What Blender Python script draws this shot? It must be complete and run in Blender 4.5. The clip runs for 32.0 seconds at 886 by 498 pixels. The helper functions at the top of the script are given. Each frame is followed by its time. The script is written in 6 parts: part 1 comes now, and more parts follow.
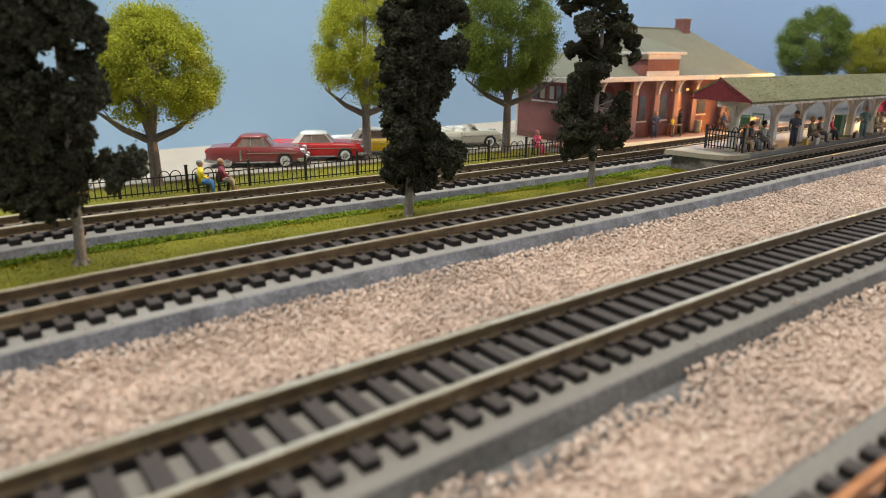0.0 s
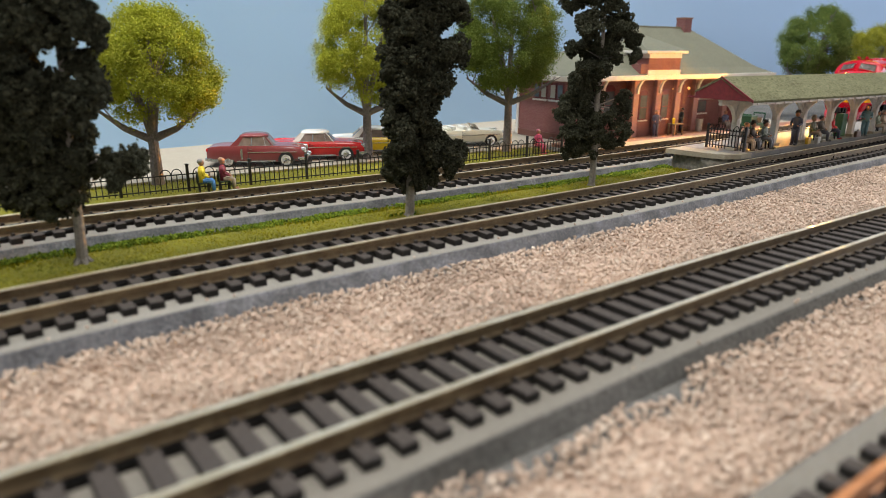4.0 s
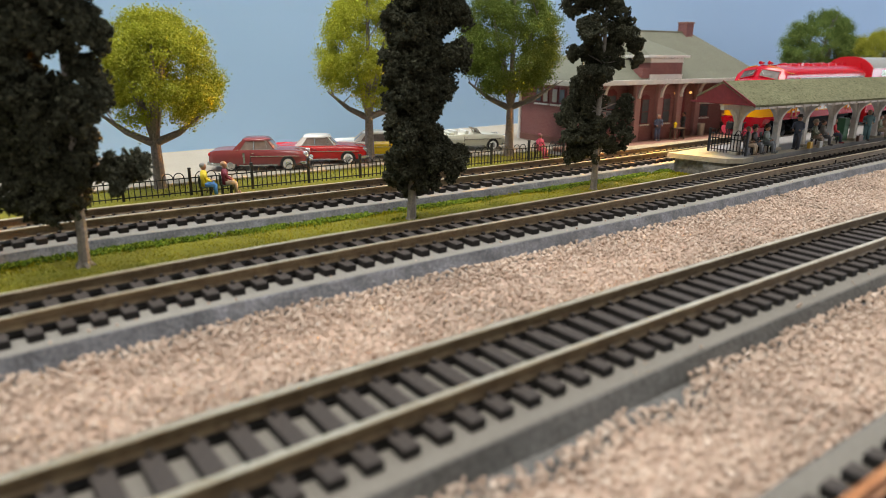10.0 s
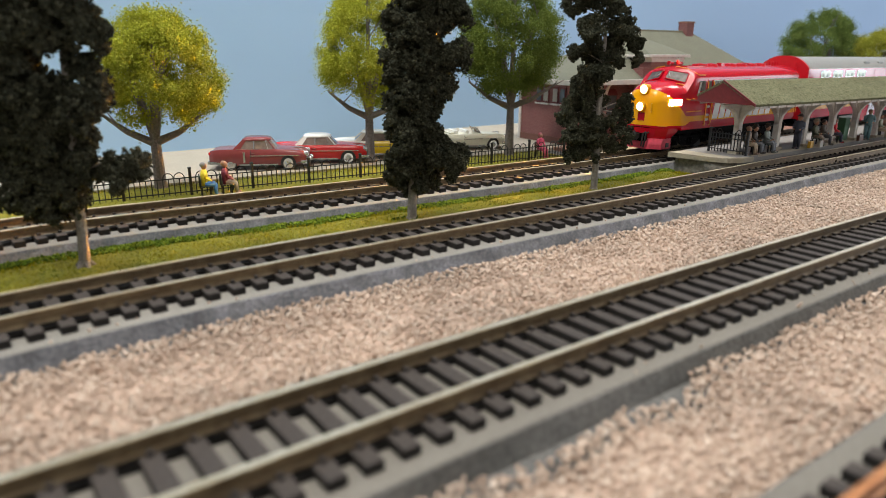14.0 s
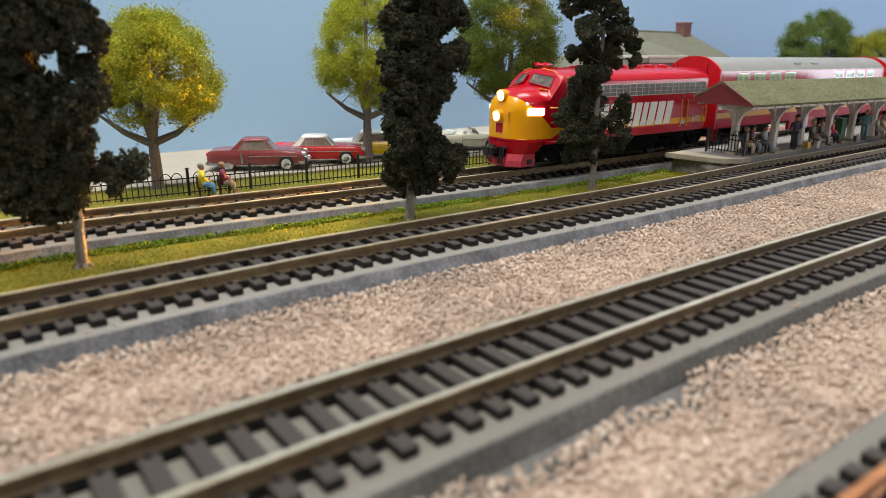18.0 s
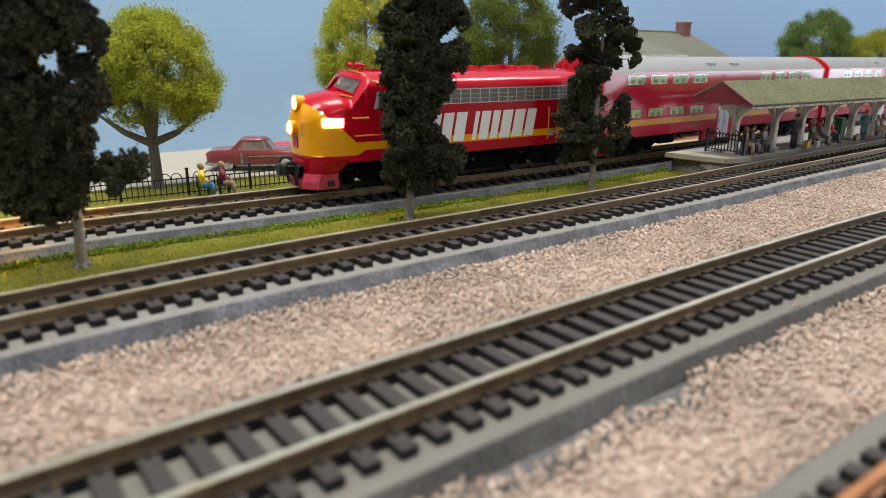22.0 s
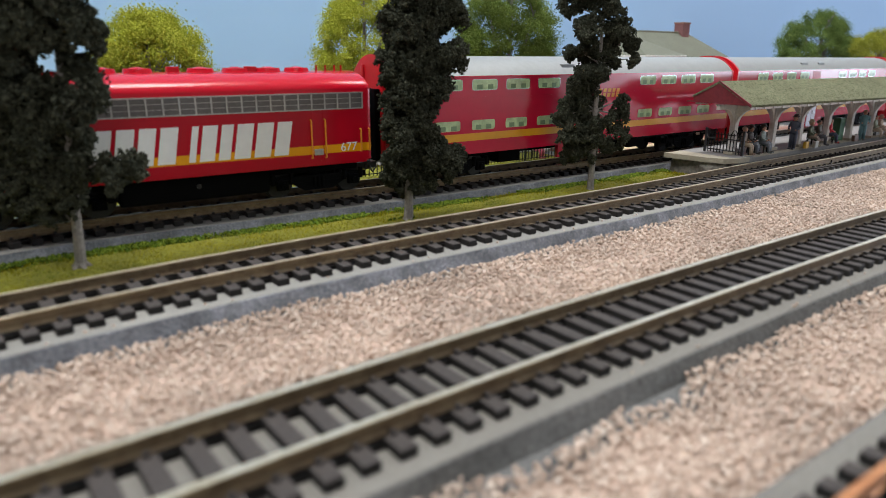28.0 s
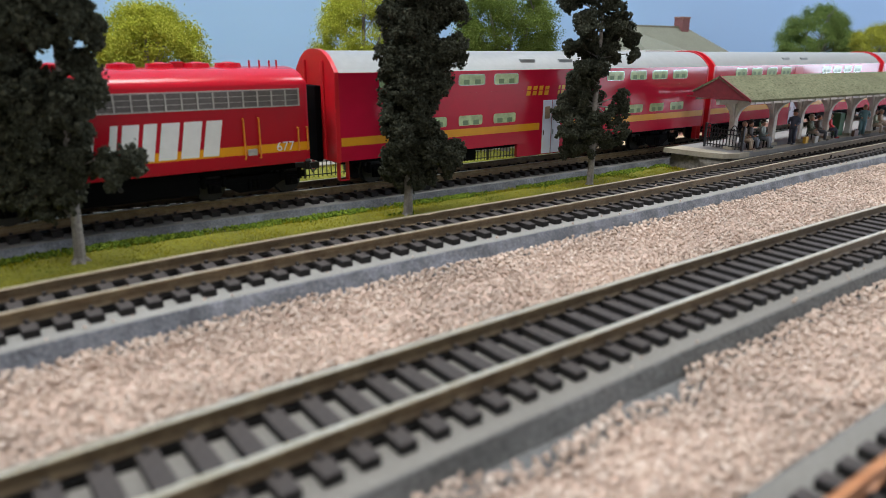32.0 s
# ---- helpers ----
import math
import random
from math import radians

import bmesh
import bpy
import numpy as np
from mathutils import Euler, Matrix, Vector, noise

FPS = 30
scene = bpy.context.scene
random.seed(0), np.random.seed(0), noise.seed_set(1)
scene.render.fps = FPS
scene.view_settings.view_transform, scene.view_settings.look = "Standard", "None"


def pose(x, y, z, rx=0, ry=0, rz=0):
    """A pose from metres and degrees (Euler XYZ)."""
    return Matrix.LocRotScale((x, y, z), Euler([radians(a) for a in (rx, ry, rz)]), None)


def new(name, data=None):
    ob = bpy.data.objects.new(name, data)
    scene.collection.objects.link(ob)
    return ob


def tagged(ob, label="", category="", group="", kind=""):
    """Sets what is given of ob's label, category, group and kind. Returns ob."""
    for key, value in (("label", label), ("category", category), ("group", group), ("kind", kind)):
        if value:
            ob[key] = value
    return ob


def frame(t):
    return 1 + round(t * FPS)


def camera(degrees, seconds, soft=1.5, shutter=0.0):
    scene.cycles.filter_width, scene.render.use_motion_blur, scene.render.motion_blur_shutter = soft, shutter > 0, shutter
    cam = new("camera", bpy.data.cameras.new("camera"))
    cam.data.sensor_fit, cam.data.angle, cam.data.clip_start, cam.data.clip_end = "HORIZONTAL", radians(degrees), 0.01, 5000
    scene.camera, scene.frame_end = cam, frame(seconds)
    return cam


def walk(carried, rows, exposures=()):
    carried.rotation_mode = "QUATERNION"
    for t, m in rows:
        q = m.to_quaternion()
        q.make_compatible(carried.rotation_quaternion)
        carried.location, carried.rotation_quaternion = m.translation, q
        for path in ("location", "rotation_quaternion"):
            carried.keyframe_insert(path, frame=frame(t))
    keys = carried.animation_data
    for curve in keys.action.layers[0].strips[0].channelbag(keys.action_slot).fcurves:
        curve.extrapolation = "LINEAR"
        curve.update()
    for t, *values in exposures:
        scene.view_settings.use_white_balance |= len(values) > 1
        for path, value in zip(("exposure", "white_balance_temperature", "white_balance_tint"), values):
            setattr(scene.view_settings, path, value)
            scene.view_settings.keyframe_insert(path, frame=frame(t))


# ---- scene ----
# All sizes below are in millimetres of the model railway (scale 1:87); MM turns them into metres.
MM = 0.001
TILT, TURN, LEAN = 16.64, -32.39, 0.344
EYE = (0.0, 0.0, 56.7)
FOCAL = 1156.7 / 784.0

cam = camera(68.26, 32.0, soft=0.85)
cam.data.dof.use_dof = True
cam.data.dof.focus_distance = 0.335
cam.data.dof.aperture_fstop = 14.0

# slow drift of the hand-set camera: seconds, then swing to the left and downward nod in thousandths of the half width
DRIFT = [(0, -4.9, -5.3), (1, -4.8, -5.1), (2, -4.4, -6.5), (3, -3.6, -7.9), (3.5, -3.6, -7.5), (5.5, -1.2, -5.8), (6, -0.7, -4.8), (7, 0.0, -3.1), (8, 0.0, 0.0), (9, 0.0, 0.0), (11, 0.0, 0.0), (13, 0.2, 0.0), (14, 0.5, -0.9), (14.5, 0.7, -1.2), (16.5, -0.9, -1.2), (17, -1.7, -1.0), (18, -3.2, 0.3), (19, -3.7, 1.9), (20, -4.2, 2.2), (21, -3.9, 0.8), (22, -3.7, -0.2), (23, -3.9, -1.7), (24, -4.6, -1.7), (25, -5.3, -1.7), (25.5, -5.8, -0.9), (27.5, -5.8, 0.7), (28, -5.6, 0.3), (29, -6.5, 0.0), (30, -7.3, -1.0), (31, -6.3, -4.8), (32, -6.6, -8.2)]


def camera_pose(swing, nod):
    h, v = math.degrees(swing / 784 / FOCAL), math.degrees(nod / 784 / FOCAL)
    return pose(EYE[0] * MM, EYE[1] * MM, EYE[2] * MM, 90 - TILT + v, 0, TURN + h) @ pose(0, 0, 0, 0, 0, LEAN)


walk(cam, [(t, camera_pose(a, b)) for t, a, b in DRIFT], exposures=[(0, -0.06, 6620, 10), (14, -0.07, 6620, 10), (20, -0.06, 6480, 10), (25, -0.02, 6200, 10), (29, 0.0, 6050, 10), (32, 0.02, 5950, 10)])

# ---- light: a room with ceiling lamps, an added front fill and one window ----
world = bpy.data.worlds.new("room_air")
scene.world = world
world.use_nodes = True
world.node_tree.nodes["Background"].inputs[0].default_value = (0.96, 0.98, 1.0, 1)
world.node_tree.nodes["Background"].inputs[1].default_value = 0.32


def ceiling_or_fill_lamp(x, y, z, sx, sy, power, colour):
    data = bpy.data.lights.new("ceiling_or_fill_lamp", "AREA")
    data.shape, data.size, data.size_y, data.energy, data.color = "RECTANGLE", sx, sy, power, colour
    ob = new("ceiling_or_fill_lamp", data)
    ob.matrix_basis = pose(x, y, z, 0, 0, 0)
    return ob


# the last one is an added fill, hung lower to brighten camera-facing sides
LAMPS = [(0.1, 0.30, 1.3, 14.4), (-0.7, 0.3, 1.3, 16.5), (1.05, 0.3, 1.3, 12.0), (-0.3, -0.95, 1.1, 5.2)]
for lx, ly, lz, watts in LAMPS:
    ceiling_or_fill_lamp(lx, ly, lz - 0.02, 0.5, 0.3, watts, (1.0, 0.975, 0.92))


# daylight from the room's window, beyond the right end of the layout
day = bpy.data.lights.new("window_daylight", "AREA")
day.shape, day.size, day.size_y, day.energy, day.color = "RECTANGLE", 1.2, 1.3, 32.0, (0.82, 0.88, 1.0)
sun_window = new("window_daylight", day)
sun_window.matrix_basis = Matrix.Translation((2.97, -1.0, 0.30)) @ pose(0, 0, 0, 0, 90, 0)

# ---- materials ----
class Nodes:
    """A small helper to write node materials."""

    def __init__(self, name, rough=0.6, metal=0.0, spec=0.5):
        self.mat = bpy.data.materials.new(name)
        self.mat.use_nodes = True
        self.t = self.mat.node_tree
        self.b = self.t.nodes["Principled BSDF"]
        self.b.inputs["Roughness"].default_value = rough
        self.b.inputs["Metallic"].default_value = metal
        self.b.inputs["Specular IOR Level"].default_value = spec
        self.co = self.t.nodes.new("ShaderNodeTexCoord").outputs["Object"]

    def noise(self, scale, detail=4, rough=0.6, vec=None):
        n = self.t.nodes.new("ShaderNodeTexNoise")
        n.inputs["Scale"].default_value, n.inputs["Detail"].default_value, n.inputs["Roughness"].default_value = scale, detail, rough
        self.t.links.new(vec or self.co, n.inputs["Vector"])
        return n.outputs["Fac"]

    def ramp(self, fac, stops):
        r = self.t.nodes.new("ShaderNodeValToRGB")
        while len(r.color_ramp.elements) < len(stops):
            r.color_ramp.elements.new(0.5)
        for e, (p, c) in zip(r.color_ramp.elements, stops):
            e.position, e.color = p, (*c, 1)
        self.t.links.new(fac, r.inputs[0])
        return r.outputs[0]

    def mix(self, fac, a, b, how="MIX"):
        m = self.t.nodes.new("ShaderNodeMix")
        m.data_type, m.blend_type = "RGBA", how
        for sock, v in ((m.inputs[0], fac), (m.inputs[6], a), (m.inputs[7], b)):
            if isinstance(v, (int, float)):
                sock.default_value = v
            elif isinstance(v, tuple):
                sock.default_value = (*v, 1)
            else:
                self.t.links.new(v, sock)
        return m.outputs[2]

    def colour(self, out):
        if isinstance(out, tuple):
            self.b.inputs["Base Color"].default_value = (*out, 1)
        else:
            self.t.links.new(out, self.b.inputs["Base Color"])
        return self

    def bump(self, fac, strength=0.4, dist=0.0003):
        n = self.t.nodes.new("ShaderNodeBump")
        n.inputs["Strength"].default_value, n.inputs["Distance"].default_value = strength, dist
        self.t.links.new(fac, n.inputs["Height"])
        self.t.links.new(n.outputs[0], self.b.inputs["Normal"])
        return self

    def random(self):
        return self.t.nodes.new("ShaderNodeObjectInfo").outputs["Random"]

    def island(self):
        return self.t.nodes.new("ShaderNodeNewGeometry").outputs["Random Per Island"]


def shade(c, k):
    return tuple(min(1.0, v * k) for v in c)


def plain(name, c, rough=0.5, metal=0.0, grain=900, spread=0.12, bump=0.0, spec=0.5, coarse=60):
    """A paint or plastic with faint grain and larger mottling."""
    n = Nodes(name, rough, metal, spec)
    fine = n.ramp(n.noise(grain), [(0.3, shade(c, 1 - spread)), (0.7, shade(c, 1 + spread))])
    wide = n.ramp(n.noise(coarse, 2), [(0.3, (1 - spread,) * 3), (0.7, (1.0,) * 3)])
    n.colour(n.mix(1.0, fine, wide, "MULTIPLY"))
    if bump:
        n.bump(n.noise(grain), bump)
    return n.mat


def islands(name, stops, rough=0.9, grain=1500, bump=0.0, spec=0.3, coarse=25):
    """For grains, blades and leaves: each loose piece takes a colour of its own."""
    n = Nodes(name, rough, 0, spec)
    wide = n.ramp(n.noise(coarse, 2), [(0.3, (0.75,) * 3), (0.7, (1.1,) * 3)])
    n.colour(n.mix(1.0, n.ramp(n.island(), stops), wide, "MULTIPLY"))
    if bump:
        n.bump(n.noise(grain), bump)
    return n.mat


def glow(name, c, strength):
    n = Nodes(name, 0.3)
    n.colour(c)
    n.b.inputs["Emission Color"].default_value = (*c, 1)
    n.b.inputs["Emission Strength"].default_value = strength
    return n.mat


M = {}
M["gravel"] = islands("pink_gravel", [(0.0, (0.40, 0.30, 0.235)), (0.3, (0.455, 0.345, 0.275)), (0.7, (0.505, 0.395, 0.32)), (1.0, (0.60, 0.50, 0.42))], 0.85, 2500, 0.2)
M["gravel_bed"] = plain("gravel_bed", (0.46, 0.335, 0.265), 0.95, 0, 700, 0.35, 0.8)
n = Nodes("roadbed_foam", 0.95, 0, 0.2)
n.colour(n.mix(1.0, n.ramp(n.noise(1300, 5, 0.75), [(0.35, (0.13, 0.138, 0.158)), (0.6, (0.235, 0.24, 0.258)), (0.78, (0.46, 0.46, 0.46))]), n.ramp(n.noise(75, 4, 0.7), [(0.35, (0.6,) * 3), (0.52, (0.95,) * 3), (0.68, (1.4, 1.4, 1.44))]), "MULTIPLY")).bump(n.noise(1100, 4), 0.8, 0.0006)
M["bed"] = n.mat
M["bed_top_dull"] = plain("dull_roadbed_top", (0.18, 0.168, 0.148), 0.95, 0, 1600, 0.14, 0.3, 0.3, 35)
M["bed_plain"] = plain("dark_roadbed_foam", (0.17, 0.168, 0.162), 0.95, 0, 1300, 0.4, 0.8, 0.2, 45)
M["bed_top"] = plain("roadbed_top", (0.235, 0.225, 0.205), 0.95, 0, 1600, 0.14, 0.3, 0.3, 35)
# side shade of the ties put into the colour by face direction, tops lighter
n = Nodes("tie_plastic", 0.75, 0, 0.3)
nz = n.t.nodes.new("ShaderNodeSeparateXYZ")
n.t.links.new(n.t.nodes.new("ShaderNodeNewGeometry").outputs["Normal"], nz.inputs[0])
lit_top = n.ramp(n.noise(1500), [(0.3, (0.030, 0.025, 0.023)), (0.7, (0.060, 0.050, 0.045))])
n.colour(n.mix(n.ramp(nz.outputs[2], [(0.55, (0, 0, 0)), (0.9, (1, 1, 1))]), (0.016, 0.014, 0.013), lit_top)).bump(n.noise(1800), 0.3)
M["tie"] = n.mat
M["tie_web"] = plain("black_tie_webbing", (0.011, 0.0095, 0.009), 0.7, 0, 1500, 0.25, 0.2, 0.2)
n = Nodes("rail_metal", 0.42, 0.45)
rust = n.ramp(n.noise(160, 5), [(0.3, (0.12, 0.082, 0.045)), (0.7, (0.235, 0.175, 0.10))])
n.colour(n.mix(n.ramp(n.noise(620, 4, 0.7), [(0.5, (0, 0, 0)), (0.75, (1, 1, 1))]), rust, (0.10, 0.058, 0.03))).bump(n.noise(2200), 0.1)
M["rail"] = n.mat
n = Nodes("rail_head", 0.33, 0.75)
n.colour(n.ramp(n.noise(120, 5), [(0.3, (0.58, 0.50, 0.35)), (0.7, (0.76, 0.69, 0.54))]))
M["rail_head"] = n.mat
n = Nodes("copper_rail", 0.4, 0.9)
n.colour(n.ramp(n.noise(150, 5), [(0.3, (0.32, 0.13, 0.055)), (0.7, (0.5, 0.24, 0.11))]))
M["copper"] = n.mat
M["soil"] = plain("layout_board", (0.12, 0.118, 0.115), 0.95, 0, 700, 0.35, 0.8)
M["lot"] = plain("parking_lot", (0.37, 0.335, 0.275), 0.9, 0, 900, 0.08, 0.2)
M["turf"] = plain("turf_base", (0.19, 0.185, 0.012), 1.0, 0, 900, 0.35, 0.8)
n = Nodes("static_grass", 0.9, 0, 0.2)
lime = n.ramp(n.island(), [(0.0, (0.15, 0.14, 0.003)), (0.5, (0.29, 0.26, 0.005)), (1.0, (0.45, 0.385, 0.02))])
moss = n.ramp(n.island(), [(0.0, (0.05, 0.07, 0.008)), (0.5, (0.13, 0.165, 0.015)), (1.0, (0.25, 0.27, 0.03))])
n.colour(n.mix(n.ramp(n.noise(42, 3), [(0.45, (0, 0, 0)), (0.68, (1, 1, 1))]), lime, moss))
M["grass"] = n.mat
n = Nodes("painted_sky", 0.85, 0, 0.2)
sep = n.t.nodes.new("ShaderNodeSeparateXYZ")
n.t.links.new(n.co, sep.inputs[0])
low = n.ramp(n.noise(3.0, 2), [(0.35, (0.39, 0.62, 0.89)), (0.65, (0.44, 0.66, 0.91))])
scl = n.t.nodes.new("ShaderNodeMath")
scl.operation, scl.inputs[1].default_value = "MULTIPLY", 1.25
n.t.links.new(sep.outputs[0], scl.inputs[0])
n.colour(n.mix(scl.outputs[0], low, (0.36, 0.52, 0.76)))
M["sky"] = n.mat
M["kerb"] = plain("kerb_stone", (0.40, 0.37, 0.31), 0.9, 0, 900, 0.12, 0.4)
M["tan_edge"] = plain("sandy_platform_edge", (0.50, 0.39, 0.24), 0.9, 0, 900, 0.1, 0.3)
M["room_floor"] = plain("room_floor", (0.2, 0.17, 0.14), 0.8, 0, 30, 0.1)
M["room"] = plain("room_wall_paint", (0.62, 0.58, 0.52), 0.9, 0, 60, 0.04, 0)
M["ceiling"] = plain("ceiling_paint", (0.8, 0.79, 0.76), 0.9, 0, 60, 0.03, 0)
M["black"] = plain("black_plastic", (0.014, 0.014, 0.015), 0.5, 0, 1500, 0.2)
M["dark"] = plain("dark_underframe", (0.0025, 0.0025, 0.003), 0.7, 0, 1500, 0.3, 0, 0.05)
M["red"] = plain("loco_red_paint", (0.45, 0.003, 0.015), 0.25, 0, 300, 0.04, 0, 0.35, 20)
M["red_car"] = plain("coach_red_paint", (0.50, 0.010, 0.042), 0.16, 0, 300, 0.04, 0, 0.75, 20)
M["yellow"] = plain("loco_yellow_paint", (0.78, 0.36, 0.012), 0.3, 0, 300, 0.04)
M["white"] = plain("white_lettering", (0.86, 0.85, 0.84), 0.45, 0, 300, 0.04)
M["silver"] = plain("silver_roof_paint", (0.27, 0.275, 0.27), 0.5, 0.1, 300, 0.05, 0, 0.3)
M["steel"] = plain("grille_steel", (0.50, 0.48, 0.45), 0.4, 0.3, 900, 0.15)
M["grille_dark"] = plain("grille_backing", (0.15, 0.135, 0.13), 0.5, 0.2, 900, 0.15)
M["handrail"] = plain("orange_handrail", (0.80, 0.30, 0.015), 0.4)
M["lilac"] = plain("pale_lilac_door", (0.70, 0.70, 0.82), 0.4, 0.0, 300, 0.04)
# glow of the coach interior put into the pane colour, no light inside
M["green_glass"] = plain("green_window_painted_lit", (0.52, 0.64, 0.36), 0.12, 0, 300, 0.25, 0, 0.6, 120)
M["headlight"] = glow("headlight_glow", (1.0, 0.37, 0.045), 250000.0)
M["lens_glow"] = glow("headlight_lens_glow", (1.0, 0.62, 0.22), 11.0)
M["board_light"] = glow("number_board_glow", (1.0, 0.9, 0.7), 9.0)


# ---- mesh helpers (millimetres in, metres out) ----
def part(name, bm, material, parent=None, label="", smooth=False):
    """Links a bmesh, given in millimetres, as one mesh object."""
    me = bpy.data.meshes.new(name)
    bmesh.ops.scale(bm, vec=(MM, MM, MM), verts=bm.verts)
    if smooth:
        for f in bm.faces:
            f.smooth = True
    bm.to_mesh(me)
    bm.free()
    for m in (material if isinstance(material, (list, tuple)) else [material]):
        me.materials.append(m)
    ob = new(name, me)
    ob.parent = parent
    if label:
        tagged(ob, label)
    return ob


def soup(name, verts, faces, material, parent=None, smooth=False):
    """Links plain vertex and face arrays in millimetres as one mesh."""
    me = bpy.data.meshes.new(name)
    me.from_pydata((np.asarray(verts, float) * MM).tolist(), [], faces.tolist() if isinstance(faces, np.ndarray) else faces)
    if smooth:
        me.polygons.foreach_set("use_smooth", [True] * len(me.polygons))
    me.materials.append(material)
    ob = new(name, me)
    ob.parent = parent
    return ob


def share(name, ob, parent, x, y, z, rz=0.0):
    """Another object on the same mesh."""
    o = new(name, ob.data)
    o.parent = parent
    o.matrix_basis = at(x, y, z, 0, 0, rz)
    return o


def at(x, y, z, rx=0, ry=0, rz=0):
    return pose(x * MM, y * MM, z * MM, rx, ry, rz)


def thing(name, x, y, z, label, category, group="", kind="", rz=0.0):
    ob = new(name)
    ob.empty_display_size = 0.01
    ob.matrix_basis = at(x, y, z, 0, 0, rz)
    return tagged(ob, label, category, group, kind)


def box(bm, x0, x1, y0, y1, z0, z1, bevel=0.0, mat=0):
    r = bmesh.ops.create_cube(bm, size=1.0, matrix=Matrix.Translation(((x0 + x1) / 2, (y0 + y1) / 2, (z0 + z1) / 2)) @ Matrix.Diagonal((x1 - x0, y1 - y0, z1 - z0, 1)))
    fs = list({f for v in r["verts"] for f in v.link_faces})
    if bevel:
        es = list({e for v in r["verts"] for e in v.link_edges})
        r2 = bmesh.ops.bevel(bm, geom=es, offset=bevel, segments=2, affect="EDGES", profile=0.6)
        fs = r2["faces"] + [f for f in fs if f.is_valid]
    for f in fs:
        if f.is_valid:
            f.material_index = mat
    return bm


def boxed(x0, x1, y0, y1, z0, z1, bevel=0.0):
    return box(bmesh.new(), x0, x1, y0, y1, z0, z1, bevel)


def tube(bm, a, b, ra, rb=None, seg=8, mat=0):
    a, b = Vector(a), Vector(b)
    d = b - a
    m = Matrix.Translation((a + b) / 2) @ d.to_track_quat("Z", "Y").to_matrix().to_4x4()
    r = bmesh.ops.create_cone(bm, cap_ends=True, segments=seg, radius1=ra, radius2=ra if rb is None else rb, depth=d.length, matrix=m)
    for f in {f for v in r["verts"] for f in v.link_faces}:
        f.material_index = mat
    return bm


def wire(bm, pts, r, seg=6, mat=0):
    """One bent rod through the points."""
    ps = [Vector(p) for p in pts]
    side, rings = None, []
    for i, p in enumerate(ps):
        d = (ps[min(i + 1, len(ps) - 1)] - ps[max(i - 1, 0)]).normalized()
        side = (side or d.orthogonal())
        side = (side - d * side.dot(d)).normalized()
        up = d.cross(side)
        rings.append([bm.verts.new(p + (side * math.cos(a) + up * math.sin(a)) * r) for a in (2 * math.pi * k / seg for k in range(seg))])
    for u, v in zip(rings[:-1], rings[1:]):
        for k in range(seg):
            bm.faces.new((u[k], u[(k + 1) % seg], v[(k + 1) % seg], v[k])).material_index = mat
    bm.faces.new(list(reversed(rings[0]))).material_index = mat
    bm.faces.new(rings[-1]).material_index = mat
    return bm


def ball(bm, c, r, sub=2, scale=(1, 1, 1), mat=0):
    res = bmesh.ops.create_icosphere(bm, subdivisions=sub, radius=r, matrix=Matrix.Translation(c) @ Matrix.Diagonal((*scale, 1)))
    for f in {f for v in res["verts"] for f in v.link_faces}:
        f.material_index = mat
    return bm


def loft(sections, cap=True, closed=True):
    """A skin over equal-length rings of points."""
    bm = bmesh.new()
    rings = [[bm.verts.new(p) for p in s] for s in sections]
    n = len(rings[0])
    for a, b in zip(rings[:-1], rings[1:]):
        for i in range(n if closed else n - 1):
            j = (i + 1) % n
            bm.faces.new((a[i], a[j], b[j], b[i]))
    if cap:
        bm.faces.new(list(reversed(rings[0])))
        bm.faces.new(rings[-1])
    bmesh.ops.recalc_face_normals(bm, faces=bm.faces)
    return bm


def prism(poly, axis, a, b):
    """A flat polygon drawn out along one axis from a to b."""
    def put(p, s):
        return {"x": (s, p[0], p[1]), "y": (p[0], s, p[1]), "z": (p[0], p[1], s)}[axis]
    return loft([[put(p, a) for p in poly], [put(p, b) for p in poly]])


# ---- the setting ----
GROUND = -10.0


def track_y(name, x):
    if name == "A":
        return 265.1 - 3.5 * (max(0.0, 28.0 - x) / 40.0) ** 2 + 1.4e-4 * max(0.0, min(x, 350.0) - 60.0) ** 2 + 0.0812 * max(0.0, x - 350.0)
    if name == "B":
        q = min(x, 340.0)
        return 176.27 + 0.15 * q - 8.03e-4 * q ** 2 + 2.565e-6 * q ** 3 - 2.425e-9 * q ** 4 + 0.075 * (x - q)
    if name == "C":
        return 90.0 + 0.088 * x - 0.0001 * x * x
    return 21.0 + 0.045 * x


def track_turn(name, x):
    return math.degrees(math.atan2(track_y(name, x + 1) - track_y(name, x - 1), 2))


ground = part("ground", boxed(-700, 1900, -120, 900, GROUND - 18, GROUND), M["soil"])
tagged(ground, "dark grey painted plywood top of a model railway layout", "ground", kind="structure")


def strip(name, trk, x0, x1, prof, material, step=15, label="", category="", kind="structure", parent=None):
    """A profile of (offset, height) points drawn along a track."""
    secs = []
    for x in np.arange(x0, x1 + 1, step):
        a = math.radians(track_turn(trk, x))
        secs.append([(x - math.sin(a) * o, track_y(trk, x) + math.cos(a) * o, z) for o, z in prof])
    ob = part(name, loft(secs), material, parent)
    return tagged(ob, label, category, kind=kind) if label else ob


